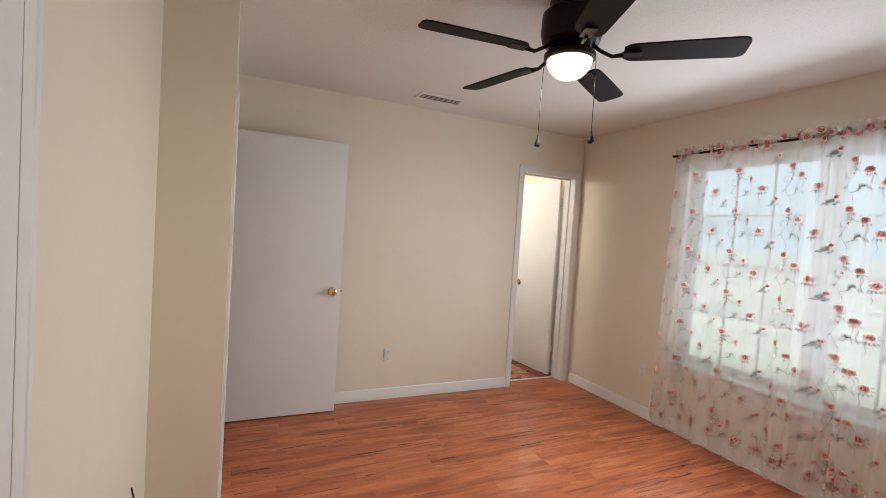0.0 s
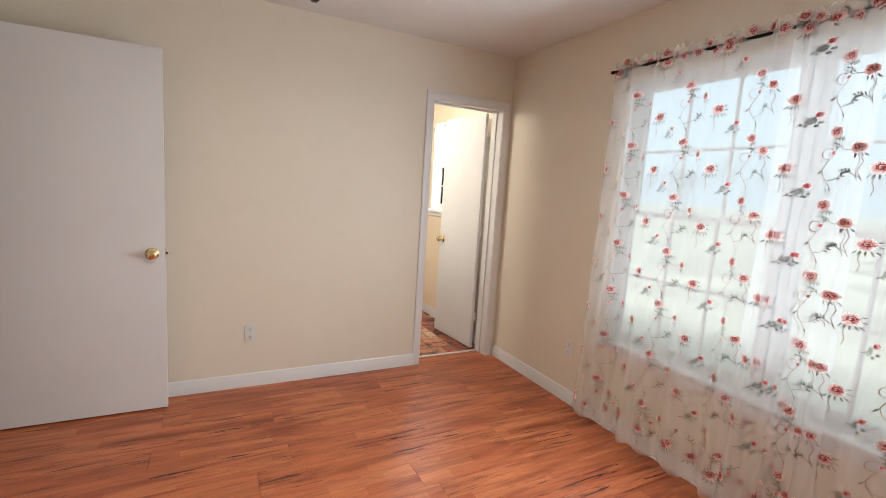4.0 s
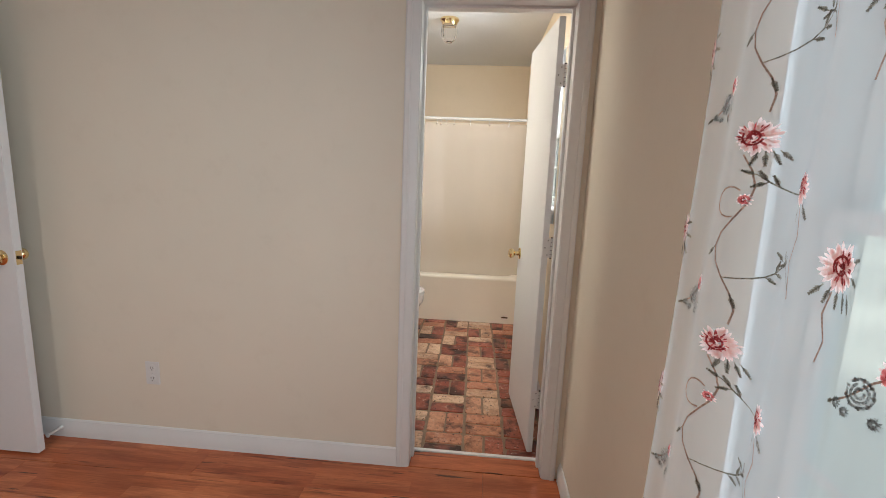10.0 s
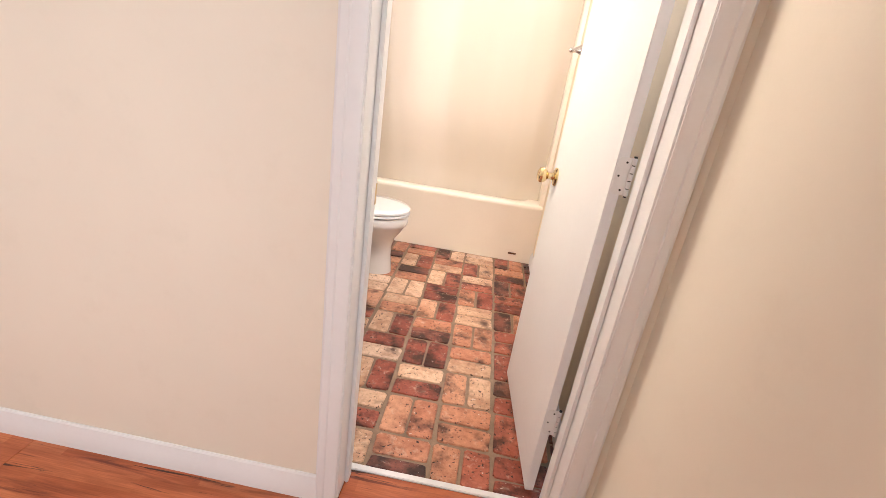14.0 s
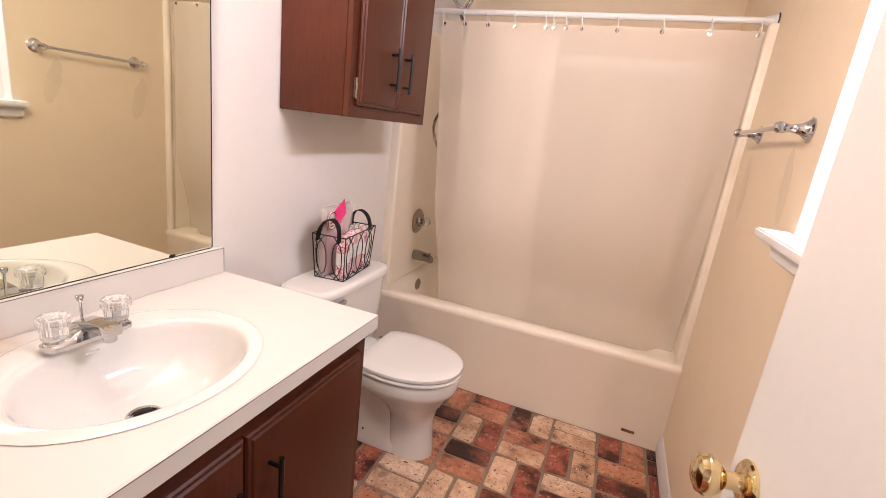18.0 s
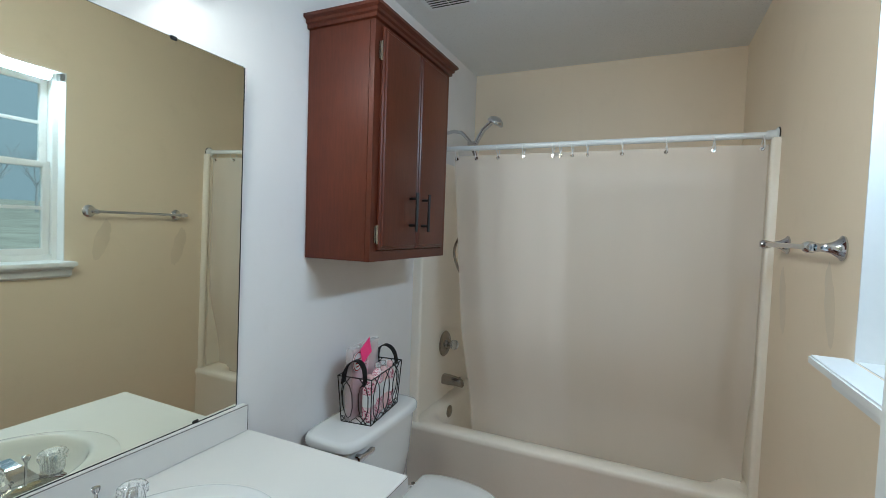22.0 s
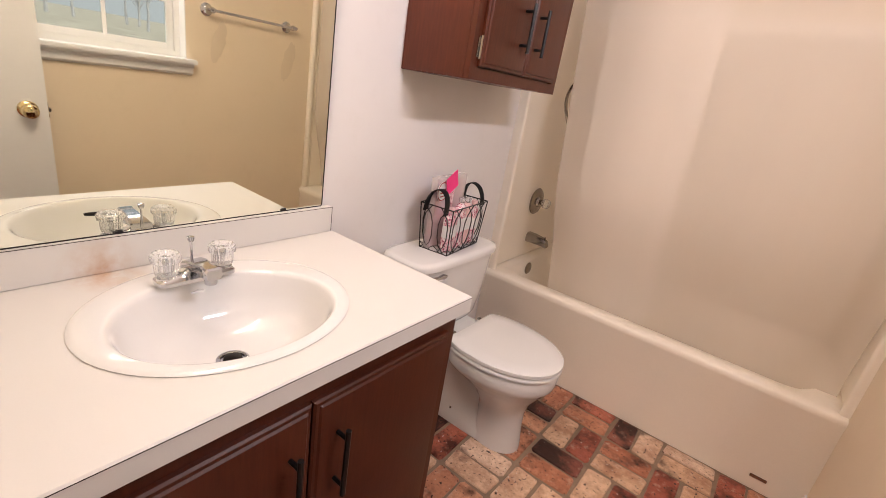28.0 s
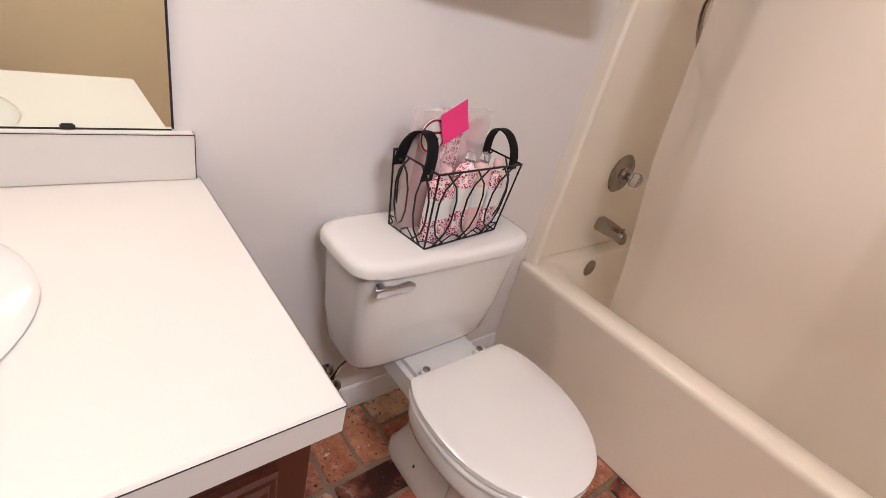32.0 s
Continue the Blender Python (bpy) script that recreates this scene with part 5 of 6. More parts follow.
# toilet
to = thing("toilet", pose(XBATH, 5.185, 0), "white two-piece toilet with closed lid", "toilet")
TY = -.033
bm = bmesh.new()
loft(bm, [ell(.120, TY, .070, .180, .378, 48, 4), ell(.120, TY, .086, .205, .386, 48, 5), ell(.120, TY, .092, .214, .402, 48, 5), ell(.121, TY, .098, .228, .50, 48, 6), ell(.124, TY, .104, .242, .668, 48, 6)])
part("tank", bm, PORCELAIN, to, smooth=50)
bm = bmesh.new()
loft(bm, [ell(.126, TY, .110, .250, .6685, 48, 5), ell(.126, TY, .117, .259, .674, 48, 5), ell(.126, TY, .117, .259, .690, 48, 5), ell(.126, TY, .111, .253, .700, 48, 5), ell(.126, TY, .095, .238, .703, 48, 5)])
part("tank_lid", bm, PORCELAIN, to, smooth=50)
bm = tube(bmesh.new(), [(.226, TY - .205, .652), (.242, TY - .205, .652)], .010, 12)
loft(bm, [[(.242 + a, yy, .652 + b * h) for a, b in ((0, -1), (.008, -1), (.010, 0), (.008, 1), (0, 1))] for yy, h in ((TY - .224, .008), (TY - .205, .011), (TY - .175, .007), (TY - .145, .011), (TY - .132, .006))])
part("flush_lever", bm, CHROME, to, "chrome flush lever")


def bowl_ring(xc, a_back, a_front, b, z, n=48, cut=0.0):
    out = []
    for k in range(n):
        t = 2 * math.pi * k / n
        c, s = math.cos(t), math.sin(t)
        out.append((max(cut, xc + (a_front if c > 0 else a_back) * math.copysign(abs(c) ** (1 if c > 0 else .72), c)), b * math.copysign(abs(s) ** .95, s), z))
    return out


bm = bmesh.new()
loft(bm, [bowl_ring(.50, .10, .100, .078, 0), bowl_ring(.50, .10, .098, .077, .03), bowl_ring(.50, .095, .088, .071, .11), bowl_ring(.50, .10, .088, .073, .17), bowl_ring(.485, .125, .118, .092, .225),
          bowl_ring(.465, .165, .172, .135, .275), bowl_ring(.447, .192, .212, .166, .310), bowl_ring(.441, .20, .228, .175, .322), bowl_ring(.44, .20, .231, .178, .335), bowl_ring(.44, .20, .232, .179, .372), bowl_ring(.44, .20, .228, .175, .380)])
box(bm, .06, .32, -.118, .118, .30, .3835, .015)
loft(bm, [ell(.33, 0, .155, .078, 0, 40, 5), ell(.33, 0, .155, .077, .035, 40, 5), ell(.33, 0, .145, .066, .055, 40, 4), ell(.33, 0, .125, .050, .12, 40, 3), ell(.32, 0, .125, .052, .22, 40, 3), ell(.31, 0, .13, .075, .31, 40, 3)])
part("bowl", bm, PORCELAIN, to, smooth=60)
for nm, rows in (("seat", ((.012, .3805), (.012, .3845), (0, .3865), (0, .395), (.004, .399))), ("lid", ((.010, .3995), (.010, .4035), (0, .4055), (.001, .416), (.010, .4215), (.055, .423)))):
    bm = bmesh.new()
    loft(bm, [bowl_ring(.44, .215 - i, .238 - i, .184 - i, z, 48, .288 + i) for i, z in rows])
    part(nm, bm, PORCELAIN, to, smooth=50)
for s in (-1, 1):
    part("seat_hinge", tube(bmesh.new(), [(.276, s * .088 - .016, .394), (.276, s * .088 + .016, .394)], .010, 12), PORCELAIN, to)
    part("hinge_bolt", turned(bmesh.new(), [(0, 0), (.009, 0), (.009, .004), (.005, .007), (0, .008)], (.274, s * .088, .4035), n=12), NICKEL, to, "dark seat bolt")
    part("floor_bolt", turned(bmesh.new(), [(.010, .030), (.011, .040), (.0065, .044), (.005, .046), (.005, .062), (0, .063)], (.306, s * .062, 0), n=12), NICKEL, to, "rusty floor bolt")
vl = thing("supply_valve", pose(XBATH, 4.985, .19), "chrome water supply valve and hose behind the toilet", "valve")
part("escutcheon", turned(bmesh.new(), [(0, .001), (.030, .001), (.024, .010), (.012, .014), (0, .014)], axis="x", n=20), CHROME, vl)
part("valve_body", tube(bmesh.new(), [(.012, 0, 0), (.055, 0, 0)], .009, 10), CHROME, vl)
part("valve_handle", turned(bmesh.new(), [(0, .055), (.020, .056), (.022, .062), (.020, .068), (0, .069)], axis="x", n=16), CHROME, vl)
part("supply_hose", tube(bmesh.new(), [(.045, 0, .008), (.045, .02, .05), (.05, .07, .10), (.08, .07, .13), (.10, .06, .172)], .0055, 8), CHROME, vl)

# tub with its surround
tub = thing("bathtub", pose(XBATH, YTUB, 0), "cream fibreglass tub with a moulded wall surround", "bathtub")
TW, TD, TH = XR - XBATH + .003, YBACK - YTUB - .004, .430


def rect_ring(xa, xb, ya, yb, z, r=.09, n=8):
    out = []
    for cx, cy, a0 in ((xb - r, yb - r, 0), (xa + r, yb - r, 90), (xa + r, ya + r, 180), (xb - r, ya + r, 270)):
        for k in range(n + 1):
            t = radians(a0 + 90 * k / n)
            out.append((cx + r * math.cos(t), cy + r * math.sin(t), z))
    return out


bm = bmesh.new()
loft(bm, [rect_ring(.002, TW, 0, TD, 0, .004), rect_ring(.002, TW, 0.004, TD, TH - .05, .004), rect_ring(.002, TW, -.004, TD, TH - .03, .006), rect_ring(.002, TW, -.004, TD, TH - .010, .008), rect_ring(.006, TW - .004, .004, TD - .004, TH, .012),
          rect_ring(.07, TW - .09, .075, TD - .07, TH + .001, .12), rect_ring(.085, TW - .105, .09, TD - .085, TH - .015, .13), rect_ring(.11, TW - .16, .11, TD - .11, .25, .14), rect_ring(.15, TW - .24, .14, TD - .14, .11, .14), rect_ring(.22, TW - .32, .2, TD - .2, .095, .12)], False, True)
part("tub_shell", bm, FIBREGLASS, tub, smooth=50)
SZ = 1.80
for r in ((.002, .022, .055, TD), (TW - .020, TW, .055, TD), (.022, TW - .020, TD - .022, TD)):
    part("surround_panel", boxes((*r, TH + .0015, SZ), bevel=.006), FIBREGLASS, tub, smooth=40)
for xa, xb in ((-.025, .050), (TW - .032, TW + .020)):
    bm = bmesh.new()
    loft(bm, [rect_ring(xa, xb, .012, .042, z, .013, 8) for z in (TH + .0015, TH + .9, SZ + .004)] + [rect_ring(xa + .005, xb - .005, .017, .037, SZ + .010, .009, 8)])
    part("surround_flange", bm, FIBREGLASS, tub, smooth=50)
part("apron_label", boxes((1.335, 1.392, -.0035, -.001, .052, .066), bevel=.001), NICKEL, tub, "small worn maker's plate")
vv = thing("shower_valve", pose(XBATH + .022, 6.105, .757), "brushed metal shower valve with a clear knob", "shower valve")
part("escutcheon", turned(bmesh.new(), [(0, .001), (.073, .001), (.075, .005), (.066, .014), (.035, .020), (.030, .032), (0, .032)], axis="x", n=36), NICKEL, vv)
part("stem", tube(bmesh.new(), [(.03, 0, 0), (.05, 0, 0)], .013, 14), NICKEL, vv)
part("acrylic_knob", turned(bmesh.new(), [(0, .046), (.022, .047), (.028, .056), (.028, .072), (.021, .082), (0, .084)], axis="x", n=12), CRYSTAL, vv, "clear acrylic knob", None)
sp = thing("tub_spout", pose(XBATH + .022, 6.11, .545), "brushed metal tub spout", "spout")
bm = bmesh.new()
loft(bm, [[(x, yy * w, z + zz * h) for yy, zz in ((-1, -.6), (-.5, -1), (.5, -1), (1, -.6), (1, .5), (.6, 1), (-.6, 1), (-1, .5))] for x, z, w, h in ((0, 0, .028, .028), (.04, 0, .027, .027), (.09, -.003, .024, .023), (.118, -.012, .020, .020), (.125, -.018, .016, .012))])
part("body", bm, NICKEL, sp)
part("diverter", tube(bmesh.new(), [(.105, 0, .012), (.105, 0, .028)], .005, 8), NICKEL, sp)
ov = thing("tub_overflow", pose(XBATH + .0890, 6.05, .385), "round metal tub overflow plate", "overflow plate")
part("plate", turned(bmesh.new(), [(0, .001), (.034, .001), (.035, .006), (.028, .011), (.010, .012), (0, .010)], axis="x", n=28), NICKEL, ov)
sh = thing("hand_shower", pose(XBATH, 6.05, 1.965), "chrome hand shower on a curved arm", "shower head")
part("arm", tube(bmesh.new(), [(.001, 0, .0), (.06, 0, .012), (.11, 0, .0), (.15, 0, -.04), (.165, 0, -.06)], .010, 12), CHROME, sh)
part("escutcheon", turned(bmesh.new(), [(0, .001), (.03, .001), (.022, .010), (.011, .014)], axis="x", n=20), CHROME, sh)
part("holder", tube(bmesh.new(), [(.15, 0, -.066), (.20, 0, -.062)], .015, 12), CHROME, sh)
part("handle", tube(bmesh.new(), [(.185, 0, -.085), (.205, 0, -.04), (.235, 0, .01), (.275, 0, .045)], [.011, .0125, .013, .014], 12), CHROME, sh)
hdm = part("spray_head", turned(bmesh.new(), [(0, .022), (.020, .022), (.038, .010), (.046, -.004), (.046, -.014), (.040, -.018), (0, -.018)], n=28), CHROME, sh)
hdm.matrix_local = pose(.305, 0, .052, 0, 28, 0)
HOSE = [Vector(p) for p in [(.165, 0, -.075), (.235, -.03, -.22), (.262, -.08, -.40), (.190, -.14, -.55), (.152, -.15, -.655), (.195, -.14, -.78), (.28, -.08, -.90), (.32, -.02, -.93), (.345, 0, -.80), (.32, 0, -.50), (.25, 0, -.25), (.185, 0, -.10)]]
smooth_hose = []
for a, b, c, d in zip(HOSE[:1] + HOSE, HOSE, HOSE[1:], HOSE[2:] + HOSE[-1:]):
    smooth_hose += [b + (c - a) * .5 * t + (a * 2 - b * 5 + c * 4 - d) * .5 * t * t + (b * 3 - a - c * 3 + d) * .5 * t ** 3 for t in (0, .2, .4, .6, .8)]
part("hose", tube(bmesh.new(), smooth_hose + HOSE[-1:], .0075, 8), NICKEL, sh)

# shower rod, rings and liner
sr = thing("shower_rod", pose(XBATH, 5.768, 1.824), "white tension shower rod", "shower rod")
part("rod", tube(bmesh.new(), [(.012, 0, 0), (1.498, 0, 0)], .0125, 14), PLASTIC_WHITE, sr)
for x, s in ((.0015, 1), (1.5085, -1)):
    bm = turned(bmesh.new(), [(0, 0), (.026, 0), (.026, .006), (.019, .012), (.0165, .04), (0, .04)], (0, 0, 0), "x" if s > 0 else "-x", 20)
    o = part("end_cap", bm, PLASTIC_WHITE, sr)
    o.matrix_local = pose(x, 0, 0)
part("rubber_foot", turned(bmesh.new(), [(0, 0), (.0285, 0), (.0285, .004), (0, .004)], (1.5045, 0, 0), "x", 20), BROWN_PLATE, sr, "brown rubber foot")


def liner_at(u, z):
    x = .185 + 1.296 * u + (.11 * (1 - u) * (1.8 - z) / 1.4)
    k = (1.79 - z) / 1.5
    w = .0022 * math.sin(u * 47 + .9 * math.sin(7 * u)) * (1 - .5 * k) + .006 * math.sin(u * 13 + 1.0 + .8 * math.sin(5 * u)) * (.6 + .4 * k)
    tuck = max(0.0, min(1.0, (1.0 - z) / .55))
    return Vector((x, .010 + w + .095 * tuck * tuck * (3 - 2 * tuck), z))


ln = thing("shower_liner", pose(XBATH, 5.768, 0), "translucent cream plastic shower liner hanging into the tub", "shower curtain")
bm = bmesh.new()
nu, nz = 130, 26
zs = [1.79 - (1.79 - .20) * j / nz for j in range(nz + 1)]
grid = [[bm.verts.new(liner_at(i / nu, z)) for i in range(nu + 1)] for z in zs]
for j in range(nz):
    for i in range(nu):
        bm.faces.new((grid[j][i], grid[j][i + 1], grid[j + 1][i + 1], grid[j + 1][i]))
part("sheet", bm, LINER, ln, smooth=180)
bm = bmesh.new()
fold = [[bm.verts.new(liner_at(.075 + .33 * i / 50, z) + Vector((.02 * (1 - (1.79 - z) / 1.5), .012 + .004 * math.sin(i * .4), 0))) for i in range(51)] for z in zs[:-1]]
for ra, rb in zip(fold, fold[1:]):
    for i in range(50):
        bm.faces.new((ra[i], ra[i + 1], rb[i + 1], rb[i]))
part("folded_layer", bm, LINER_FOLD, ln, "folded-back second layer of the sheet", 180)
bm = bmesh.new()
loft(bm, [[liner_at(i / nu, z) + Vector((0, -.0012, 0)) for i in range(nu + 1)] for z in (1.79, 1.765)], False, False, False)
part("top_band", bm, LINER, ln, "thicker folded top edge", 180)
for k, u in enumerate((.01, .09, .175, .27, .375, .400, .44, .49, .60, .73, .86, .985)):
    p = liner_at(u, 1.775)
    ring = [Vector((p.x + .003 * math.sin(t * 2), .022 * math.sin(t) + p.y * .5, 1.803 + .033 * math.cos(t))) for t in (2 * math.pi * i / 18 for i in range(18))]
    rg = solid("curtain_ring", tube(bmesh.new(), [q - ring[0] for q in ring], .0022, 6, True), PLASTIC_WHITE, "clear plastic shower curtain ring on the rod", "curtain ring", "shower curtain rings")
    rg.matrix_world = pose(XBATH + ring[0].x, 5.768 + ring[0].y, ring[0].z)
    part("grommet", turned(bmesh.new(), [(.004, -.002), (.008, -.002), (.008, .002), (.004, .002)], (p.x - ring[0].x, p.y - ring[0].y - .001, 1.775 - ring[0].z), "y", 12), NICKEL, rg)

# towel bar on the window wall
tb = thing("towel_bar", pose(XR, 5.315, 1.414), "chrome towel bar with flared posts", "towel bar")
for s in (-1, 1):
    part("post", turned(bmesh.new(), [(0, .001), (.030, .001), (.031, .005), (.024, .010), (.014, .024), (.0095, .045), (.0115, .054), (.0145, .062), (.0145, .072), (.010, .080), (0, .081)], (0, s * .235, 0), "-x", 22), CHROME, tb)
part("bar", tube(bmesh.new(), [(-.066, -.250, 0), (-.066, .250, 0)], .0075, 12), CHROME, tb)
for s in (-1, 1):
    part("bar_end", turned(bmesh.new(), [(0, -.010), (.009, -.008), (.011, 0), (.009, .008), (0, .010)], (-.066, s * .254, 0), "y", 14), CHROME, tb)
# smooth spots of filler under the paint of the window wall
for yy, zz, ra, rb, sd in ((5.575, 1.225, .038, .105, 1), (5.145, 1.270, .034, .095, 2)):
    r = random.Random(sd)
    rim = [(ra * (1 + r.uniform(-.12, .12)) * math.cos(t) + .25 * rb * math.sin(t), rb * (1 + r.uniform(-.1, .1)) * math.sin(t)) for t in (2 * math.pi * k / 26 for k in range(26))]
    bm = bmesh.new()
    loft(bm, [[(0, y * f, z * f) for y, z in rim] if f > 1 else [(-.0006, y * f, z * f) for y, z in rim] for f in (1.06, .96)], False, True)
    o = structure("wall_patch", bm, PATCH, "smooth darker filler spot on the wall paint", "wall patch")
    o.matrix_world = pose(XR - .0004, yy, zz)
# ceiling things
vent("bath_ceiling_vent", pose(2.415, 4.955, H, 0, 0, 90), .31, .135, 3, STEEL, "white ceiling air register with dark slots")
ef = thing("exhaust_fan_grille", pose(2.43, 5.48, H), "white square exhaust fan grille on the ceiling", "exhaust fan")
part("frame", boxes((-.115, .115, -.125, .125, -.012, -.0005), bevel=.004), TRIM, ef)
# slots are near-black strips on the closed frame, their shade in the colour
for k in range(11):
    y = -.095 + k * .019
    for xa, xb in ((-.09, -.002), (.002, .09)):
        part("slot", boxes((xa, xb, y - .004, y + .004, -.0128, -.0121)), DARK, ef)
cl = thing("bath_ceiling_light", pose(3.004, 5.13, H), "unlit cut-glass ceiling light with a brass base", "ceiling light")
part("base", turned(bmesh.new(), [(0, -.001), (.066, -.001), (.068, -.014), (.058, -.024), (.054, -.036), (.050, -.044), (0, -.044)], n=32), BRASS, cl)
bm = bmesh.new()
rings = []
for r, z in ((.047, -.0445), (.055, -.058), (.058, -.085), (.054, -.118), (.041, -.146), (.021, -.163), (.004, -.168)):
    rings.append([(r * (1 + .035 * (k % 2)) * math.cos(2 * math.pi * k / 28), r * (1 + .035 * (k % 2)) * math.sin(2 * math.pi * k / 28), z) for k in range(28)])
loft(bm, rings)
part("cut_glass_shade", bm, LAMP_GLASS, cl, "clear cut-glass shade", None)

# wire basket with toiletries on the tank
BASKET = pose(2.330, 5.176, 0, 0, 0, 7)
bk = thing("wire_basket", BASKET @ pose(0, 0, .7035), "black wire basket with leather handles on the toilet tank", "basket")
BX, BY, BH = .060, .1205, .176


def bpt(u, v, z):
    k = 1 + .14 * z / BH
    return Vector((u * BX * k, v * BY * k, z))


def wire(pts, r=.0019, closed=False, name="wire"):
    return part(name, tube(bmesh.new(), pts, r, 6, closed), BLACK_METAL, bk)


for z in (.002, BH):
    wire([bpt(-1, -1, z), bpt(1, -1, z), bpt(1, 1, z), bpt(-1, 1, z)], .0025 if z > .1 else .0022, True, "rim_wire" if z > .1 else "base_wire")
for u, v in ((-1, -1), (1, -1), (1, 1), (-1, 1)):
    wire([bpt(u, v, 0.002), bpt(u, v, BH)], .0022, name="corner_wire")


def lattice(fn, cells):
    for k in range(cells):
        a, w = -1 + 2 * (k + .5) / cells, 1 / cells
        for s in (-1, 1):
            wire([fn(a - s * w * .45, .002), fn(a + s * w * .35, BH * .17), fn(a + s * w * .6, BH * .34), fn(a + s * w * .6, BH * .62), fn(a + s * w * .35, BH * .8), fn(a - s * w * .45, BH)], .0021)
        wire([fn(a - w, .002 + BH * .12), fn(a, .002)], .0015)
        wire([fn(a + w, .002 + BH * .12), fn(a, .002)], .0015)


lattice(lambda v, z: bpt(1, v, z), 3)
lattice(lambda v, z: bpt(-1, v, z), 3)
lattice(lambda u, z: bpt(u, -1, z), 2)
lattice(lambda u, z: bpt(u, 1, z), 2)
for v in (-.5, 0, .5):
    wire([bpt(-1, v, .002), bpt(1, v, .002)], .0016)
for v in (-1, 1):
    bm = bmesh.new()
    rings = []
    for k in range(15):
        t = math.pi * k / 14
        c = Vector((.043 * math.cos(t), v * (BY * 1.14 + .006 - .018 * math.sin(t)), BH - .022 + .082 * math.sin(t) ** .75))
        nrm = Vector((math.cos(t), 0, math.sin(t)))
        rings.append([c + nrm * .0016 + Vector((0, .0145, 0)), c + nrm * .0016 - Vector((0, .0145, 0)), c - nrm * .0016 - Vector((0, .0145, 0)), c - nrm * .0016 + Vector((0, .0145, 0))])
    loft(bm, rings)
    h = part("strap_handle", bm, BLACK_LEATHER, bk, "black leather strap handle")
    for x in (-.043, .043):
        part("rivet", turned(bmesh.new(), [(0, -.002), (.004, -.002), (.004, .002), (0, .002)], (x, v * (BY * 1.14 + .006), BH - .012), "y", 10), NICKEL, h)


def bottle(name, x, y, w, d, h, cap, label, mat=FLORAL, rz=0.0):
    b = thing(name, BASKET @ pose(x - 2.342, y - 5.168, .7065, 0, 0, rz), label, "bottle", "toiletries in the basket")
    bm = bmesh.new()
    loft(bm, [ell(0, 0, d * .46, w * .46, 0, 28, 4), ell(0, 0, d * .5, w * .5, .006, 28, 4), ell(0, 0, d * .5, w * .5, h * .80, 28, 4), ell(0, 0, d * .4, w * .38, h * .86, 28, 3), ell(0, 0, .011, .011, h * .89, 28, 2), ell(0, 0, .010, .010, h * .92, 28, 2)])
    part("body", bm, mat, b)
    part("cap", turned(bmesh.new(), [(.012, h * .92), (.0125, h * .93), (.0125, h), (.011, h + .003), (0, h + .003)], n=16), cap, b)
    part("label_band", (lambda q: (loft(q, [ell(0, 0, d * .505, w * .505, h * .34, 28, 4), ell(0, 0, d * .505, w * .505, h * .62, 28, 4)], False, False), q)[1])(bmesh.new()), PLASTIC_WHITE, b, "pale printed label")
    return b


bottle("lotion_bottle", 2.372, 5.093, .062, .036, .165, PINK_LIQUID, "pink floral lotion bottle in the wire basket")
bottle("mist_bottle", 2.368, 5.166, .050, .036, .192, CRYSTAL, "slim pink floral mist bottle with a clear cap", FLORAL, 4)
bottle("mist_bottle", 2.366, 5.220, .046, .036, .185, CRYSTAL, "slim pink floral spray bottle with a clear cap", PINK_LIQUID, -5)
bottle("hand_cream_tube", 2.372, 5.270, .050, .032, .170, PINK_LIQUID, "pink and white floral cream tube", FLORAL, 6)
gb = thing("gift_set_card", BASKET @ pose(-.032, -.036, .7065), "clear wrapped pink floral gift card behind the bottles", "gift set")
part("card", boxes((-.004, .004, -.078, .116, 0, .250), bevel=.002), FLORAL, gb)
bm = bmesh.new()
loft(bm, [[(x, y, z) for x, y in ((-.012, -.088), (.014, -.088), (.014, .128), (-.012, .128))] for z in (.004, .14, .258, .268)])
part("wrap", bm, CLEAR_WRAP, gb)
rl = part("round_label", turned(bmesh.new(), [(0, 0), (.036, 0), (.036, .002), (0, .002)], (.0155, -.052, .218), "x", 24), PLASTIC_WHITE, gb, "round label with a dark red rim")
part("label_rim", (lambda q: (loft(q, [[(.0178, -.052 + r * math.cos(t), .218 + r * math.sin(t)) for t in (2 * math.pi * i / 28 for i in range(28))] for r in (.031, .0355)], False, False), q)[1])(bmesh.new()), ROSE_DARK, rl)
for k in range(3):
    part("print_bar", boxes((.0176, .0182, -.052 - .020 + k * .004, -.052 + .020 - k * .004, .223 - k * .013, .228 - k * .013)), ROSE_DARK, rl)
nt = thing("sticky_note", BASKET @ pose(-.008, -.042, .955, 27, 8, 0), "bright pink sticky note on the gift wrap", "sticky note")
bm = bmesh.new()
loft(bm, [[(.001 + .004 * k * k / 16 + w, -.036, .036 - .018 * k) for w in (0, .0006)] + [(.001 + .004 * k * k / 16 + w, .036, .036 - .018 * k + .004) for w in (.0006, 0)] for k in range(5)])
part("paper", bm, PINK_NOTE, nt)

# ---- floor pieces ----
def flat_piece(name, w, d, h, bevel, mat):
    bm = bmesh.new()
    loft(bm, [[(sx * (w / 2 - i), sy * (d / 2 - i), z) for sx, sy in ((-1, -1), (1, -1), (1, 1), (-1, 1))] for i, z in ((0, -h), (0, -bevel), (bevel, 0))], False, True)
    return finish(name, bm, mat)


def piece(name, me, parent, m):
    o = bpy.data.objects.new(name, me)
    scene.collection.objects.link(o)
    o.parent = parent
    o.matrix_world = m
    return o


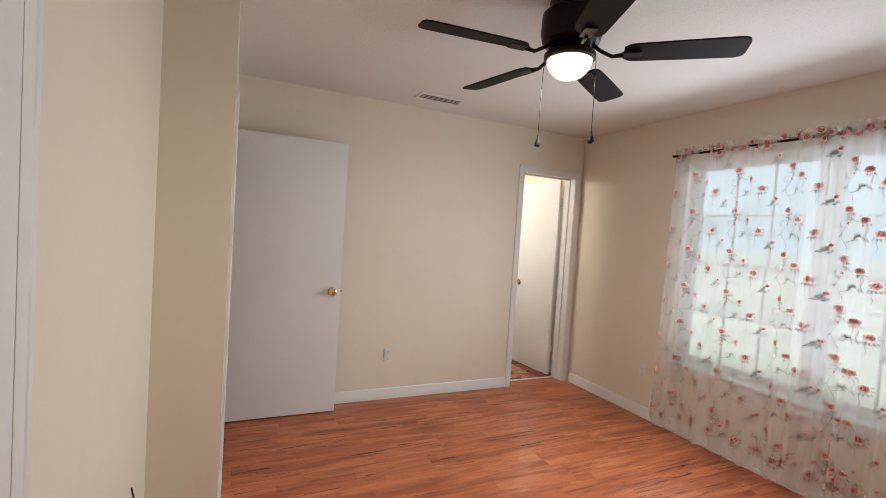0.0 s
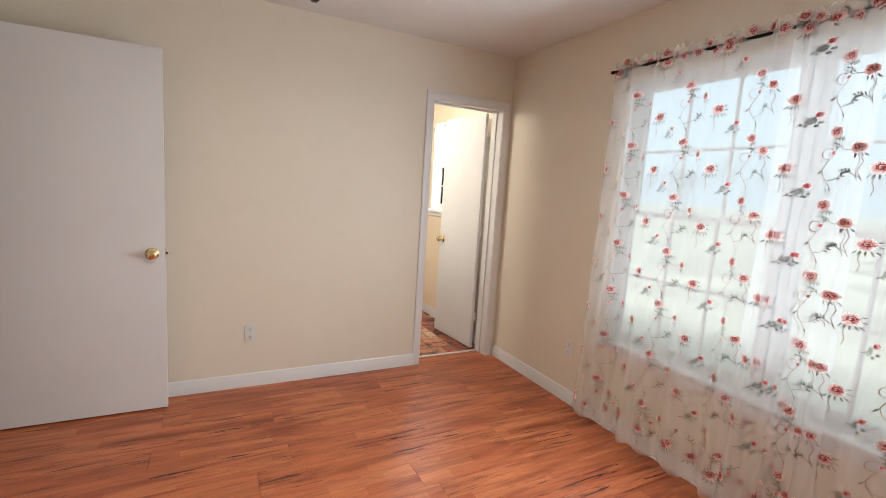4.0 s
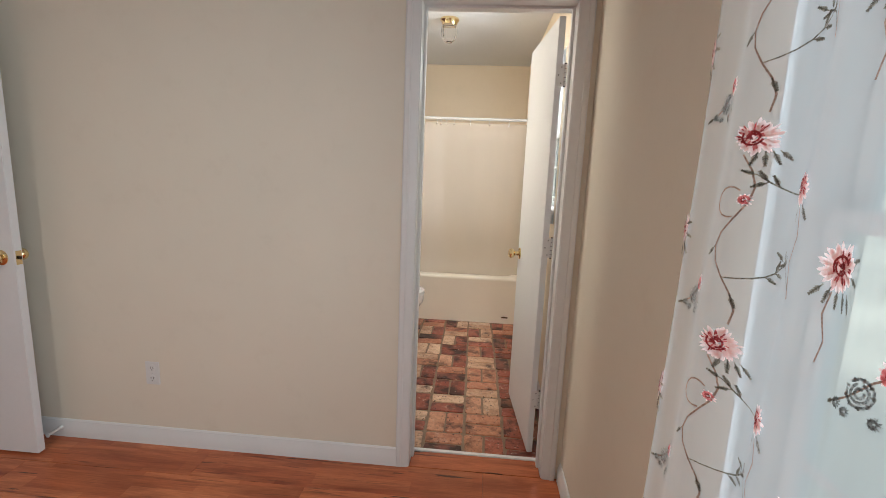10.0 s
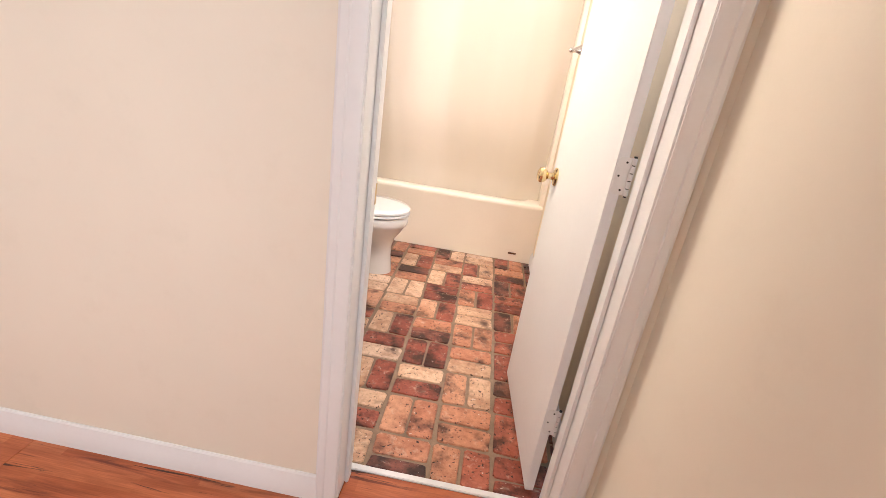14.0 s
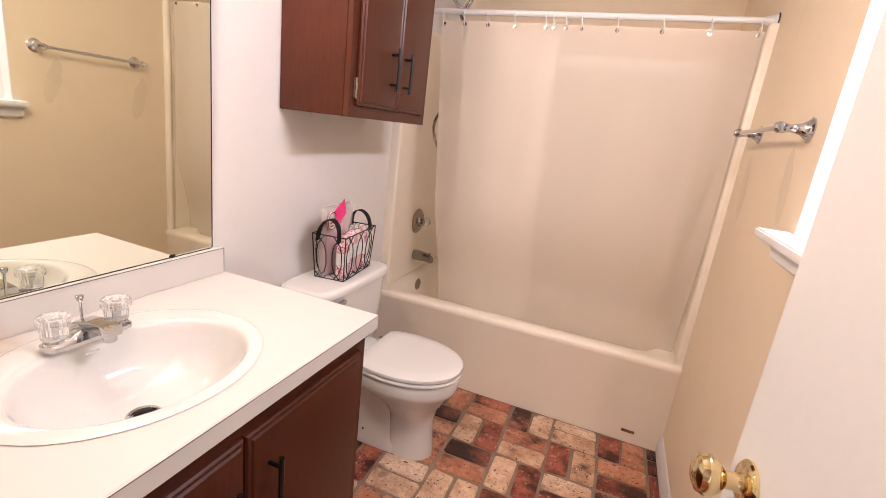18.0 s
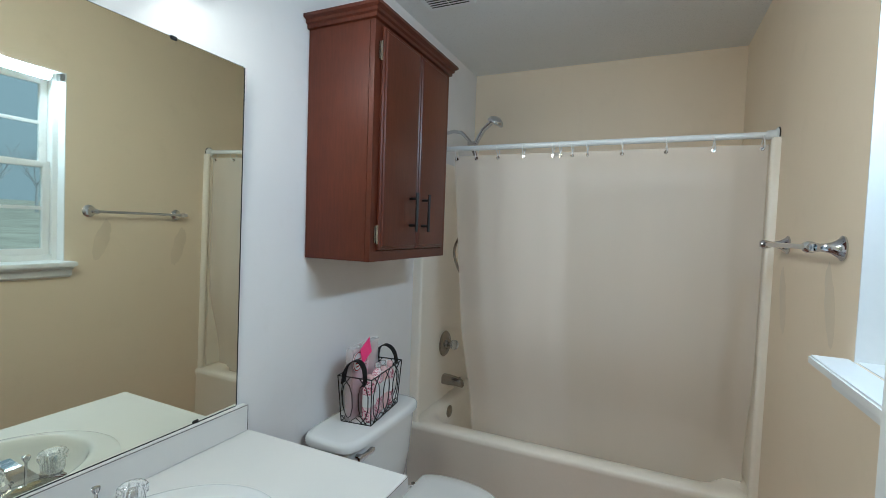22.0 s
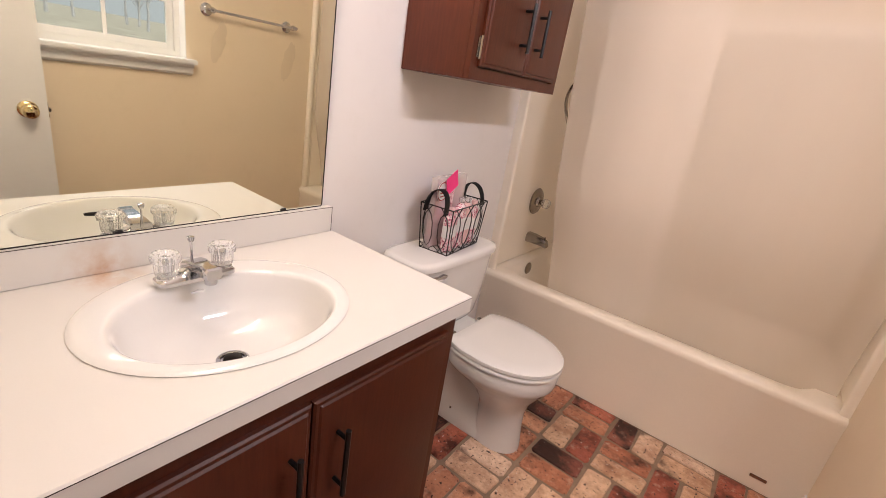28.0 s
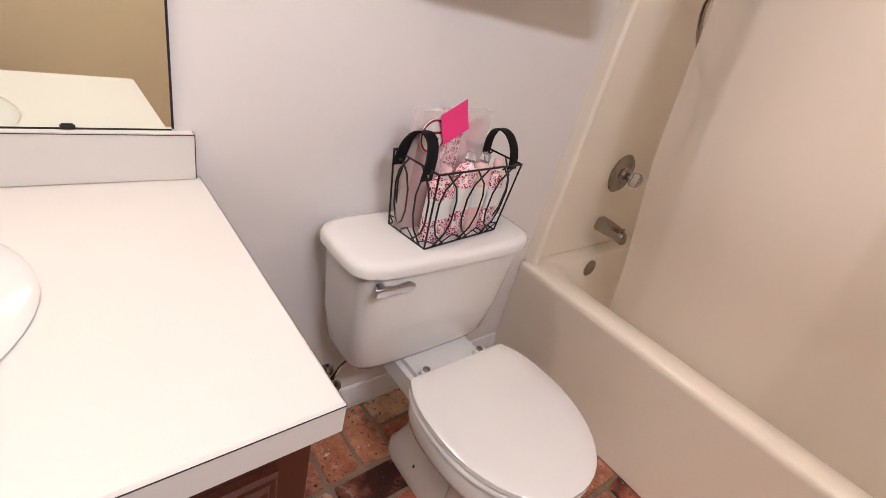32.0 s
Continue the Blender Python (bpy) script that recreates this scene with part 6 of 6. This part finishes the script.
PW, PL = .195, 1.29
plank_mesh = {}
rnd = random.Random(5)
y = YREAR
while y < YF - .01:
    y1 = min(y + PW, YF - .002)
    x = XB - rnd.uniform(.1, 1.2)
    while x < XR:
        xa, xb = max(x, XB + .002), min(x + PL, XR - .002)
        if y > YC - .05:
            xa = max(xa, XD - .006)
        if xb - xa > .03:
            key = (round(xb - xa, 3), round(y1 - y, 3))
            if key not in plank_mesh:
                plank_mesh[key] = flat_piece("plank", key[0] - .0008, key[1] - .0008, .010, .0008, FLOOR_WOOD)
            piece("plank", plank_mesh[key], sub, pose((xa + xb) / 2, (y + y1) / 2, 0))
        x += PL
    y += PW
# boards in the two door openings
piece("plank", flat_piece("plank", .602, .118, .010, .0008, FLOOR_WOOD), sub, pose(3.325, YF + .0585, 0))

rnd = random.Random(11)
brick_meshes = {}
for k in range(3):
    for tone, mat in (("pale", BRICK_PALE), ("orange", BRICK_ORANGE), ("red", BRICK_RED), ("char", BRICK_CHAR)):
        bm = bmesh.new()
        r2 = random.Random(k)
        j = [r2.uniform(-.004, .004) for _ in range(16)]
        pts = [(-.0965, -.038), (-.088, -.0465), (.088, -.0465), (.0965, -.038), (.0965, .038), (.088, .0465), (-.088, .0465), (-.0965, .038)]
        pts = [(a + j[i], b + j[i + 8]) for i, (a, b) in enumerate(pts)]
        loft(bm, [[(a * s, b * t, z) for a, b in pts] for s, t, z in ((1, 1, -.006), (1, 1, -.003), (.972, .945, .0005))], False, True)
        brick_meshes.setdefault(tone, []).append(finish("brick", bm, mat))


def brick_tone(x, y):
    """Pale by the vanity and down the middle, dark red along the outer wall, charred by the toilet and the door's hinge."""
    pale, red, char = .32, .22, .08
    if x > 3.42:
        pale, red, char = .10, .55, .15
    elif x < 2.95 and y < 5.05:
        pale, red, char = .48, .17, .12
    elif y > 5.2 and x < 3.15:
        pale, red, char = .22, .32, .20
    elif x < 3.12 and y < 4.4:
        pale, red, char = .30, .40, .12
    k = rnd.random()
    return "pale" if k < pale else "red" if k < pale + red else "char" if k < pale + red + char else "orange"


M, SH = .2075, .0155
for i in range(-6, 4):
    for j in range(-2, 10):
        cx, cy = 3.239 + (i + .5) * M, 3.882 + (j + .5) * M
        for s in (-1, 1):
            if (i + j) % 2 == 0:
                bx_, by_, rz = cx, cy + s * M / 4, 0
            else:
                bx_, by_, rz = cx + s * M / 4, cy, 90
            bx_ += (5.72 - by_) * SH
            hx, hy = (.098, .048) if rz == 0 else (.048, .098)
            x0, x1, y0, y1 = max(bx_ - hx, XBATH + .004), min(bx_ + hx, XR - .004), max(by_ - hy, 3.724 if 3.03 < bx_ < 3.63 else YBN + .002), min(by_ + hy, YTUB - .001)
            if x1 - x0 < .015 or y1 - y0 < .015 or (bx_ < 2.62 and by_ < 4.60):
                continue
            fx, fy = (x1 - x0) / (2 * hx), (y1 - y0) / (2 * hy)
            cut = Matrix.Diagonal((fx, fy, 1, 1)) if rz == 0 else Matrix.Diagonal((fy, fx, 1, 1))
            bx_, by_ = (x0 + x1) / 2, (y0 + y1) / 2
            piece("brick", rnd.choice(brick_meshes[brick_tone(bx_, by_)]), bath_floor, pose(bx_, by_, -.0006 + rnd.uniform(-.0015, .0005), 0, 0, rz + rnd.choice((0, 180)) + rnd.uniform(-.6, .6)) @ cut)
